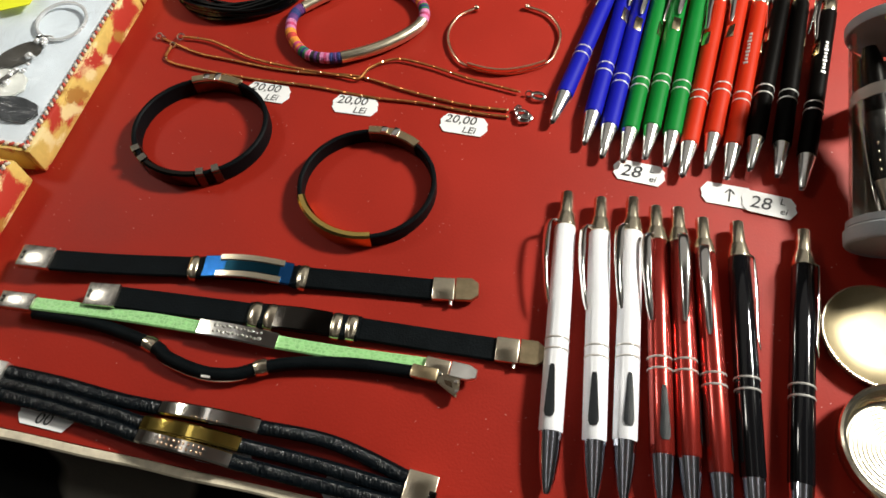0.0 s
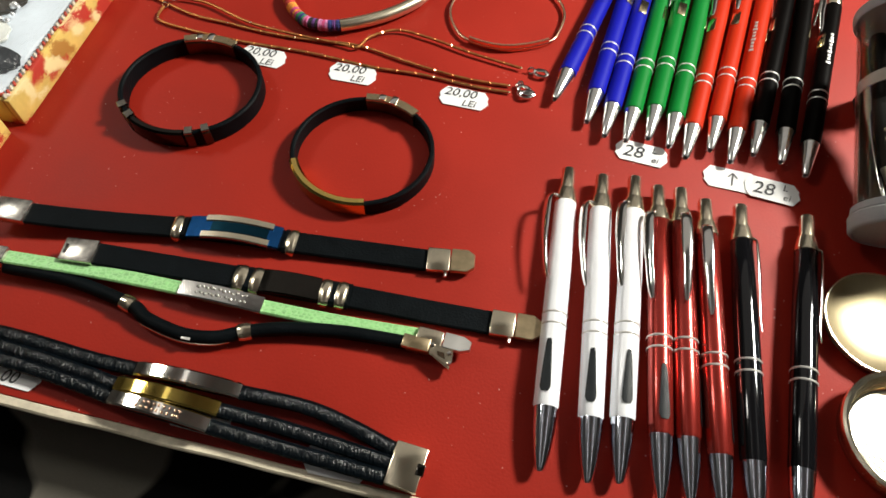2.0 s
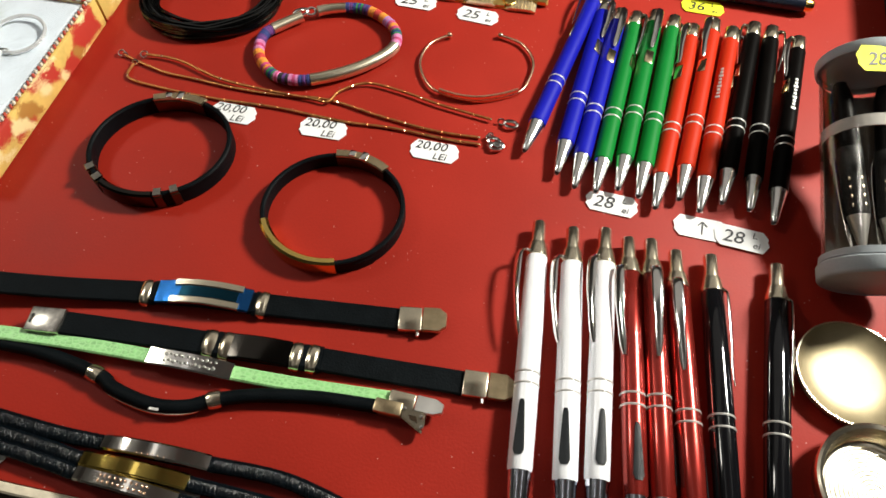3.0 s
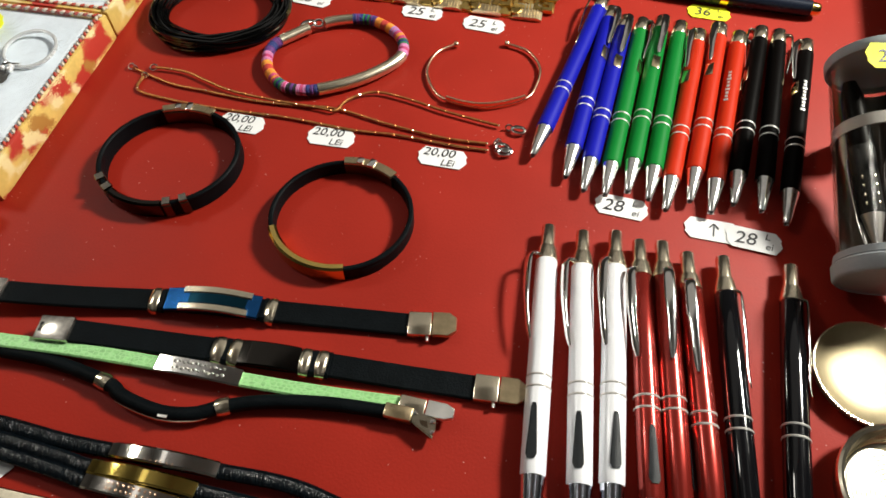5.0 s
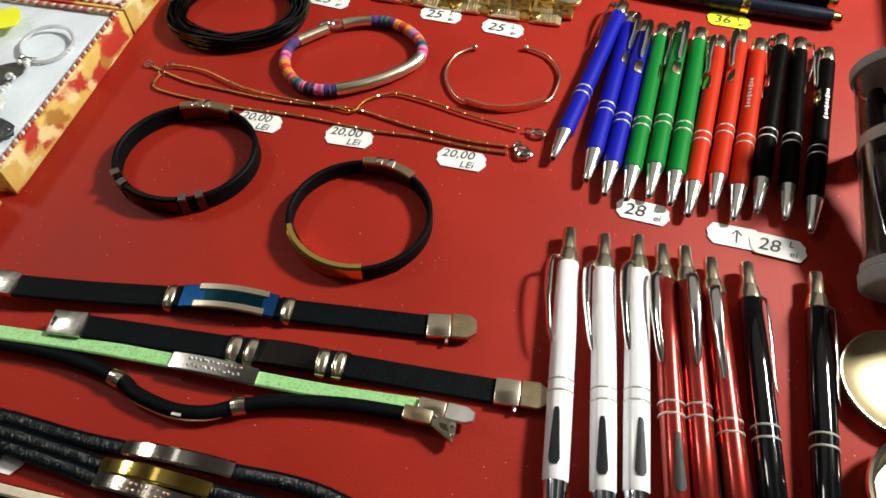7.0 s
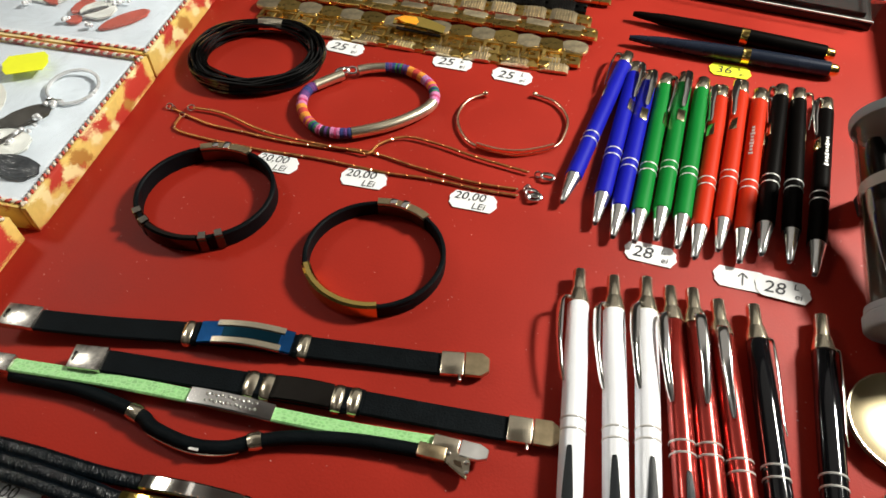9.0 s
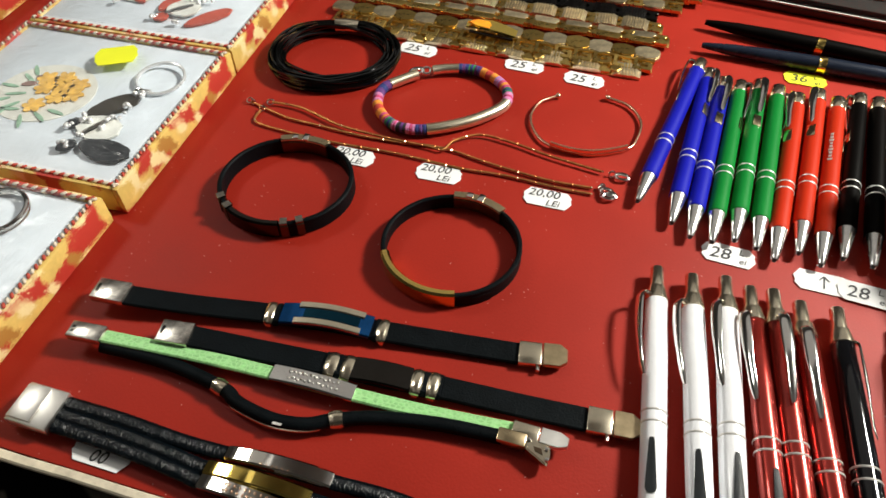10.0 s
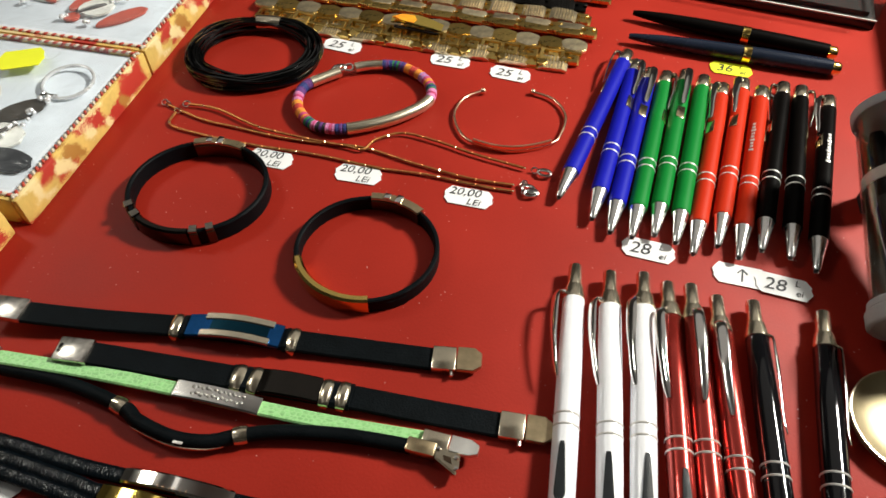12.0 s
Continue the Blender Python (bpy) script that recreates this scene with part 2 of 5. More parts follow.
DARK_STEEL = material("black_plated_steel", (0.05, 0.045, 0.04), 0.09, 1, 0.1, 60, 0.02)
BLUE_STEEL = material("blue_plated_steel", (0.025, 0.14, 0.42), 0.16, 1, 0.25, 60, 0.03)
TEAL_STEEL = material("dark_teal_steel", (0.01, 0.05, 0.08), 0.22, 1, 0.2, 60, 0.03)
GOLD = material("gold_plate", (0.86, 0.62, 0.18), 0.16, 1, 0.08, 90, 0.04)
PALE_GOLD = material("pale_gold", (0.86, 0.72, 0.46), 0.16, 1, 0.08, 60, 0.05)
ROSE_GOLD = material("rose_gold", (0.95, 0.62, 0.42), 0.24, 1, 0.08, 90, 0.04)
BRONZE_CHAIN = material("bronze_chain", (0.48, 0.22, 0.075), 0.45, 1, 0.3, 300, 0.15)
RUBBER = material("black_rubber", (0.0026, 0.0040, 0.0050), 0.5, 0, 0.3, 120, 0.6, 1100, specular=0.07)
LEATHER = leather_material()
CORD_BLACK = material("black_waxed_cord", (0.0015, 0.0015, 0.0015), 0.13, 0, 0.3, 200, 0.06, 900, specular=0.5)
GREEN_STRAP = snake_material()
LABEL_WHITE = material("white_label_paper", (0.80, 0.80, 0.80), 0.7, 0, 0.04, 60, 0.1)
LABEL_YELLOW = material("yellow_label_paper", (0.85, 0.88, 0.02), 0.6, 0, 0.05, 60, 0.1)
INK = material("black_ink", (0.02, 0.02, 0.025), 0.5, 0, 0.3, 300, 0)
PEN_BLUE = material("blue_satin_lacquer", (0.007, 0.009, 0.34), 0.46, 0, 0.06, 60, 0.05, 1200, specular=0.14)
PEN_GREEN = material("green_satin_lacquer", (0.003, 0.175, 0.026), 0.46, 0, 0.06, 60, 0.05, 1200, specular=0.14)
PEN_ORANGE = material("orange_red_satin_lacquer", (0.46, 0.024, 0.005), 0.46, 0, 0.06, 60, 0.05, 1200, specular=0.14)
PEN_BLACK = material("black_satin_lacquer", (0.0022, 0.0016, 0.0014), 0.4, 0, 0.2, 60, 0.05, 1200, specular=0.06)
# Rubbery black, greyed so the tube plastic's haze sits in the pens' colour.
HAZED_BLACK = material("hazed_black_rubber_lacquer", (0.010, 0.010, 0.009), 0.5, 0, 0.2, 60, 0.1, 1200)
PEN_GLOSS_BLACK = material("black_gloss_lacquer", (0.004, 0.004, 0.005), 0.08, 0, 0.1, 60, 0.0, coat=0.25, specular=0.4)
PEN_WHITE = material("white_satin_lacquer", (0.86, 0.87, 0.90), 0.3, 0.1, 0.04, 60, 0.02)
PEN_RED = material("red_metallic_lacquer", (0.33, 0.028, 0.020), 0.24, 0.7, 0.08, 80, 0.03, coat=0.4)
PEN_NAVY = material("dark_blue_lacquer", (0.012, 0.018, 0.035), 0.26, 0.3, 0.1, 80, 0.02)
INLAY = material("grey_rubber_inlay", (0.022, 0.026, 0.030), 0.5, 0, 0.15, 200, 0.2)
ENGRAVING = material("silver_engraving", (0.7, 0.68, 0.65), 0.4, 0.6, 0.05, 60, 0)
CLEAR = clear_film("clear_plastic", (0.93, 0.92, 0.9), base=0.012)
FILM = clear_film("wavy_cellophane", (0.96, 0.98, 1.0), 0.2, 0.3, 16, base=0.04, haze=0.045)
GREY_CAP = material("grey_plastic_cap", (0.33, 0.36, 0.38), 0.5, 0, 0.08, 80, 0.15, 900, specular=0.2)
BAND_AND_HIGHLIGHT = material("pale_foam_and_lid_highlight", (0.55, 0.53, 0.5), 0.8, 0, 0.08, 200, 0.3)
DARK_LINER = material("dark_brown_liner", (0.15, 0.12, 0.082), 0.6, 0, 0.3, 40, 0.2)
LINING = material("white_paper_lining", (0.68, 0.735, 0.79), 0.45, 0, 0.10, 45, 0.02, 25)
CORD_RED = material("red_twist", (0.45, 0.06, 0.035), 0.7, 0, 0.2, 300, 0.5, 1500)
CORD_WHITE = material("white_twist", (0.66, 0.57, 0.46), 0.7, 0, 0.1, 300, 0.5, 1500)
WALL_PAINT = material("hall_wall", (0.22, 0.21, 0.2), 0.9, 0, 0.06, 3, 0.1)
FLOOR_TILE = material("hall_floor", (0.25, 0.23, 0.21), 0.6, 0, 0.1, 4, 0.1)
CEILING_WHITE = material("hall_ceiling", (0.6, 0.6, 0.6), 0.9, 0, 0.04, 3, 0.1)
BLACK_CASE = material("black_case_plastic", (0.01, 0.01, 0.011), 0.3, 0, 0.2, 60, 0.05)
VELVET = material("black_velvet", (0.006, 0.005, 0.005), 0.95, 0, 0.3, 200, 0.5, 1500)
THREADS = {k: material(k + "_thread", c, 0.75, 0, 0.3, 500, 0.7, 1800) for k, c in dict(
    purple=(0.11, 0.03, 0.17), pink=(0.6, 0.2, 0.4), orange=(0.75, 0.26, 0.03), rose=(0.5, 0.05, 0.16), green=(0.02, 0.18, 0.07),
    black=(0.015, 0.012, 0.015), navy=(0.02, 0.03, 0.16), red=(0.5, 0.04, 0.03), mauve=(0.42, 0.22, 0.5)).items()}


# ---- mesh tools ----
def part(name, bm, mat, parent=None, label="", smooth_angle=40):
    me = bpy.data.meshes.new(name)
    bmesh.ops.recalc_face_normals(bm, faces=bm.faces)
    for f in bm.faces:
        f.smooth = True
    for e in bm.edges:
        if len(e.link_faces) == 2 and e.calc_face_angle(0) > radians(smooth_angle):
            e.smooth = False
    bm.to_mesh(me)
    bm.free()
    me.materials.append(mat)
    ob = new(name, me)
    if parent is not None:
        ob.parent = parent
    if label:
        ob["label"] = label
    return ob


def thing(name, label, category, m=None, group="", kind=""):
    ob = new(name)
    ob.empty_display_size = 0.01
    if m is not None:
        ob.matrix_basis = m
    return tagged(ob, label, category, group, kind)


def box(size, centre=(0, 0, 0), bevel=0.0, bm=None, turn=0.0, segments=2):
    out = bm or bmesh.new()
    made = bmesh.ops.create_cube(out, size=1.0)["verts"]
    bmesh.ops.transform(out, matrix=Matrix.Translation(centre) @ pose(0, 0, 0, 0, 0, turn) @ Matrix.Diagonal((*size, 1)), verts=made)
    if bevel:
        edges = list({e for v in made for e in v.link_edges})
        bmesh.ops.bevel(out, geom=edges, offset=bevel, segments=segments, profile=0.5, affect="EDGES")
    return out


def prism(points, low, high, bm=None):
    """A flat outline with straight sides from low to high."""
    out = bm or bmesh.new()
    under = [out.verts.new((x, y, low)) for x, y in points]
    over = [out.verts.new((x, y, high)) for x, y in points]
    out.faces.new(over)
    out.faces.new(list(reversed(under)))
    for k in range(len(points)):
        n = (k + 1) % len(points)
        out.faces.new((under[k], under[n], over[n], over[k]))
    return out


def lathe(profile, segments=24, bm=None, m=None, capped=True):
    """A turned shape round the local X axis from (x, radius) pairs."""
    out = bm or bmesh.new()
    rings = []
    for x, r in profile:
        if r < 1e-6:
            rings.append([out.verts.new((x, 0, 0))])
        else:
            rings.append([out.verts.new((x, r * math.cos(a), r * math.sin(a))) for a in (2 * math.pi * k / segments for k in range(segments))])
    for a, b in zip(rings, rings[1:]):
        for k in range(segments):
            n = (k + 1) % segments
            if len(a) == 1 and len(b) > 1:
                out.faces.new((a[0], b[n], b[k]))
            elif len(b) == 1 and len(a) > 1:
                out.faces.new((a[k], a[n], b[0]))
            elif len(a) > 1:
                out.faces.new((a[k], a[n], b[n], b[k]))
    for end in (rings[0], rings[-1]):
        if capped and len(end) > 2:
            out.faces.new(end)
    if m is not None:
        bmesh.ops.transform(out, matrix=m, verts=[v for ring in rings for v in ring])
    return out


def glide(points, count, closed=False):
    """Points spread evenly along a smooth curve through the given ones."""
    p = [Vector(q) for q in points]
    n = len(p)
    dense = []
    spans = n if closed else n - 1
    for i in range(spans):
        a, b, c, d = ((p[(i + k) % n] if closed else p[min(max(i + k, 0), n - 1)]) for k in (-1, 0, 1, 2))
        for s in range(24):
            t = s / 24
            dense.append(0.5 * (2 * b + (c - a) * t + (2 * a - 5 * b + 4 * c - d) * t * t + (3 * b - a - 3 * c + d) * t**3))
    dense.append(p[0].copy() if closed else p[-1].copy())
    far = [0.0]
    for a, b in zip(dense, dense[1:]):
        far.append(far[-1] + (b - a).length)
    out, j = [], 0
    steps = count if closed else count - 1
    for k in range(count):
        want = far[-1] * k / steps
        while j < len(far) - 2 and far[j + 1] < want:
            j += 1
        span = far[j + 1] - far[j]
        out.append(dense[j].lerp(dense[j + 1], (want - far[j]) / span if span > 0 else 0))
    return out


def sweep(path, section, closed=False, up=(0, 0, 1), bm=None, swell=None, twist=None):
    """A section of (side, up) points carried along a path."""
    out = bm or bmesh.new()
    n, rings = len(path), []
    for i, q in enumerate(path):
        ahead = (path[(i + 1) % n] - path[i - 1]) if closed else (path[min(i + 1, n - 1)] - path[max(i - 1, 0)])
        ahead.normalize()
        side = ahead.cross(Vector(up))
        side.normalize()
        above = side.cross(ahead)
        k = swell(i) if swell else 1.0
        a = twist(i) if twist else 0.0
        rings.append([out.verts.new(q + side * (k * (u * math.cos(a) - v * math.sin(a))) + above * (k * (u * math.sin(a) + v * math.cos(a)))) for u, v in section])
    m = len(section)
    for i in range(n if closed else n - 1):
        a, b = rings[i], rings[(i + 1) % n]
        for k in range(m):
            out.faces.new((a[k], a[(k + 1) % m], b[(k + 1) % m], b[k]))
    if not closed:
        out.faces.new(rings[0])
        out.faces.new(rings[-1])
    return out


def round_section(r, n=10, flat=1.0):
    return [(r * math.cos(2 * math.pi * k / n), flat * r * math.sin(2 * math.pi * k / n)) for k in range(n)]


def flat_section(w, h, c=0.0006):
    a, b = w / 2, h / 2
    return [(a, -b + c), (a, b - c), (a - c, b), (-a + c, b), (-a, b - c), (-a, -b + c), (-a + c, -b), (a - c, -b)]


def domed_section(w, h, n=12):
    """A flat underside and a rounded back, for sliders on a strap."""
    a, b = w / 2, h / 2
    return [(a, -b)] + [(a * math.cos(math.pi * k / n), -b + 2 * b * math.sin(math.pi * k / n) ** 0.36) for k in range(1, n)] + [(-a, -b)]


def oval(centre, a, b, z, start, stop, count, turn=0.0):
    """Points along an oval from start to stop degrees."""
    out, c, s = [], math.cos(radians(turn)), math.sin(radians(turn))
    for k in range(count):
        t = radians(start + (stop - start) * k / (count - 1))
        x, y = a * math.cos(t), b * math.sin(t)
        out.append(Vector((centre[0] + x * c - y * s, centre[1] + x * s + y * c, z)))
    return out


def along(a, b, z=0.0, roll=0.0):
    """A pose whose X axis runs from a to b on the board."""
    return pose(a[0], a[1], z, 0, 0, math.degrees(math.atan2(b[1] - a[1], b[0] - a[0]))) @ pose(0, 0, 0, roll)


def writing(text, size, mat, parent, x, y, z, turn=0.0, shear=0.2, label=""):
    data = bpy.data.curves.new("writing", "FONT")
    data.body, data.size, data.shear, data.offset, data.resolution_u = text, size, shear, size * 0.004, 3
    maker = new("writing_maker", data)
    bpy.context.view_layer.update()
    me = bpy.data.meshes.new_from_object(maker.evaluated_get(bpy.context.evaluated_depsgraph_get()))
    bpy.data.objects.remove(maker)
    me.materials.clear()
    me.materials.append(mat)
    ob = new("writing", me)
    ob.parent, ob.matrix_basis = parent, pose(x, y, z, 0, 0, turn)
    if label:
        ob["label"] = label
    return ob


# ---- setting ----
TILT_BOARD = -11.8
board_bm = box((0.90, 0.62, 0.0036), (0.02, 0.31, -0.0018), 0.0004)
board = part("display_board", board_bm, RED_CARD)
board.matrix_basis = pose(-0.1116, -0.1775, 0, 0, 0, TILT_BOARD)
tagged(board, "red card display board with goods laid out on it", "board")
edge_bm = bmesh.new()
edge_path = glide([(-0.43, 0, 0), (-0.2, -0.0006, 0), (0.0, 0, 0), (0.2, 0.0004, 0), (0.47, 0, 0)], 90)
edge_bm = sweep([p + Vector((0, -0.0020 - 0.0005 * noise.noise(p * 40), -0.0018)) for p in edge_path], flat_section(0.0040, 0.0034, 0.0007), bm=edge_bm)
part("board_edge", edge_bm, CREAM_EDGE, board, "worn cream paper edge")

cloth_bm = bmesh.new()
bmesh.ops.create_grid(cloth_bm, x_segments=90, y_segments=90, size=0.75)
for v in cloth_bm.verts:
    v.co.z = 0.006 * noise.noise(v.co * 9) + 0.002 * noise.noise(v.co * 30)
cloth = part("counter_cloth", cloth_bm, CLOTH)
cloth.location = (0, 0.1, -0.030)
tagged(cloth, "dark patterned cloth draped over the counter", "cloth")
counter = thing("counter", "plain stall counter under a dark cloth", "counter", pose(0, 0.1, -0.04), kind="structure")
part("counter_top", box((1.5, 1.5, 0.03), (0, 0, -0.015), 0.003), BLACK_CASE, counter)
for lx in (-0.7, 0.7):
    for ly in (-0.7, 0.7):
        part("leg", box((0.05, 0.05, 0.81), (lx, ly, -0.435), 0.003), BLACK_CASE, counter)
FLOOR_Z = -0.88
floor = part("floor", box((6, 6, 0.1), (0, 0, FLOOR_Z - 0.05)), FLOOR_TILE)
tagged(floor, "grey tiled hall floor", "floor", kind="structure")
ceiling = part("ceiling", box((6, 6, 0.1), (0, 0, 2.15)), CEILING_WHITE)
tagged(ceiling, "plain pale hall ceiling", "ceiling", kind="structure")
panel = thing("ceiling_light", "large flat luminous ceiling light panel", "lamp", pose(PANEL_AT[0], PANEL_AT[1], PANEL_AT[2] + 0.002))
for size, centre in (((PANEL_SIZE[0] + 0.08, 0.04, 0.05), (0, PANEL_SIZE[1] / 2 + 0.02, 0.01)), ((PANEL_SIZE[0] + 0.08, 0.04, 0.05), (0, -PANEL_SIZE[1] / 2 - 0.02, 0.01)),
                     ((0.04, PANEL_SIZE[1], 0.05), (PANEL_SIZE[0] / 2 + 0.02, 0, 0.01)), ((0.04, PANEL_SIZE[1], 0.05), (-PANEL_SIZE[0] / 2 - 0.02, 0, 0.01))):
    part("frame", box(size, centre, 0.004), CEILING_WHITE, panel)
for tube_at in TUBES:
    fitting = thing("strip_lamp", "long white fluorescent ceiling fitting", "lamp", pose(*tube_at), "fluorescent fittings on the ceiling")
    part("housing", box((0.16, 2.5, 0.036), (0, 0, 0.022), 0.006), CEILING_WHITE, fitting)
    for rod_y in (-1.0, 1.0):
        part("rod", lathe([(0.040, 0.0), (0.040, 0.005), (0.30, 0.005), (0.30, 0.0)], 10, m=pose(0.074, rod_y, 0, 0, -90, 0)), CHROME, fitting)
for wall_name, size, centre in (("wall_north", (6, 0.1, 2.98), (0, 3.05, 0.61)), ("wall_south", (6, 0.1, 2.98), (0, -3.05, 0.61)),
                                ("wall_east", (0.1, 6.2, 2.98), (3.05, 0, 0.61)), ("wall_west", (0.1, 6.2, 2.98), (-3.05, 0, 0.61))):
    tagged(part(wall_name, box(size, centre), WALL_PAINT), "plain painted hall wall", "wall", kind="structure")
for spot_eye, spot_power, spot_size in LAMPS:
    lamp_ob = thing("spot_lamp", "round spotlight hung over the stall", "lamp", look(spot_eye, LAMP_AIM), "spotlights over the stall")
    part("shade", lathe([(r_x, spot_size / 2 * r_y) for r_x, r_y in ((0.004, 1.04), (0.004, 1.1), (0.06, 1.05), (0.12, 0.6), (0.13, 0.25), (0.13, 0.0))], 32, m=pose(0, 0, 0, 0, -90, 0)), BLACK_CASE, lamp_ob)
    part("rod", sweep([lamp_ob.matrix_basis.inverted() @ Vector((spot_eye[0], spot_eye[1], z)) for z in (spot_eye[2] + 0.05, 1.6, 2.1)], round_section(0.008, 8), up=(0.3, 1, 0.2)), BLACK_CASE, lamp_ob)


# ---- pens ----
def clip_bm(L, reach, r, width, arch, root):
    """A sprung strip over the barrel from the collar towards the tip."""
    pts = [(L - root + 0.001, 0, r * 0.5), (L - root, 0, r + arch * 0.7), (L - root - 0.006, 0, r + arch), (L - root - reach * 0.5, 0, r + arch * 0.95),
           (L - root - reach * 0.85, 0, r + arch * 0.55), (L - root - reach, 0, r + 0.0012)]
    path = glide(pts, 22)
    out = sweep(path, [(u, v * 0.36) for u, v in round_section(width / 2, 12)], swell=lambda i: (0.80 + 0.30 * math.sin(math.pi * min(1, i / 14))) * (1.0 - 0.12 * (max(0, i - 10) / 11) - 0.45 * (max(0, i - 18) / 3) ** 2))
    return out


def ring_bm(x, r):
    return lathe([(x - 0.0006, r - 0.0005), (x - 0.00045, r + 0.0001), (x, r + 0.0003), (x + 0.00045, r + 0.0001), (x + 0.0006, r - 0.0005)], 24)


def slim_pen(tip, top, mat, clip_roll, label, bars=False, bars_roll=0):
    """A slim metal pen: chrome nose, two rings, chrome cap and a sprung clip."""
    L, r = 0.1375, 0.0046
    pen = thing("ballpoint_pen", label, "pen", along(tip, top, 0.0047), "slim pens in a row")
    barrel = part("barrel", lathe([(0.0195, 0.0041), (0.0200, r), (0.126, r), (0.1264, r - 0.0004)], 28), mat, pen)
    part("nose", lathe([(0.0030, 0.0), (0.0030, 0.0008), (0.0003, 0.0011), (0.0, 0.0015), (0.0004, 0.0018), (0.008, 0.0028), (0.0195, 0.0043)], 24), NOSE_SILVER, pen, "chrome nose cone")
    part("cap", lathe([(0.1262, 0.0041), (0.1268, 0.0044), (0.1369, 0.0043), (L, 0.0039), (L, 0.0)], 24), STEEL, pen, "steel end cap")
    for x in (0.0493, 0.0546):
        part("ring", ring_bm(x, r), ENGRAVING, barrel, "chrome ring")
    holder = part("clip", clip_bm(L, 0.033, r, 0.0042, 0.0030, 0.004), CHROME, pen, "chrome clip")
    holder.matrix_basis = pose(0, 0, 0, clip_roll)
    seat = part("clip_seat", box((0.010, 0.0044, 0.0006), (0.094, 0, r - 0.0001), 0.0001), PALE_GOLD, barrel, "bare metal slot under the clip")
    seat.matrix_basis = pose(0, 0, 0, clip_roll)
    if bars:
        for k in range(9):
            w = 0.0016 + 0.0006 * (k * 37 % 5) / 5
            one = part("engraved_mark", box((w, 0.0016 + 0.0008 * (k % 3 == 0), 0.0003), (0.076 + 0.0028 * k, 0, r), 0.0001), ENGRAVING, barrel, "small silver engraved mark")
            one.matrix_basis = pose(0, 0, 0, bars_roll)
    return pen


SLIM = (
    ("blue", PEN_BLUE, (0.0586, -0.0059), (0.1117, 0.1202), -75), ("blue", PEN_BLUE, (0.0738, -0.0205), (0.1162, 0.1122), 38),
    ("blue", PEN_BLUE, (0.0815, -0.0293), (0.1236, 0.1044), 18), ("green", PEN_GREEN, (0.0916, -0.0322), (0.1322, 0.0989), 55),
    ("green", PEN_GREEN, (0.1029, -0.0304), (0.1439, 0.1000), 12), ("green", PEN_GREEN, (0.1123, -0.0351), (0.1545, 0.0972), 105),
    ("orange-red", PEN_ORANGE, (0.1193, -0.0418), (0.1647, 0.0913), -45), ("orange-red", PEN_ORANGE, (0.1320, -0.0366), (0.1775, 0.0944), -35),
    ("orange-red", PEN_ORANGE, (0.1405, -0.0436), (0.1885, 0.0928), 100), ("black", PEN_BLACK, (0.1525, -0.0387), (0.2004, 0.0912), -80),
    ("black", PEN_BLACK, (0.1649, -0.0429), (0.2099, 0.0880), 72), ("black", PEN_BLACK, (0.1746, -0.0505), (0.2230, 0.0786), -62))
for i, (hue, pen_mat, pen_tip, pen_top, pen_roll) in enumerate(SLIM):
    extra = " and small engraving" if i in (8, 11) else ""
    slim_pen(pen_tip, pen_top, pen_mat, pen_roll, hue + " slim metal pen with chrome nose" + extra, bars=i in (8, 11), bars_roll=(-30 if i == 8 else 5))


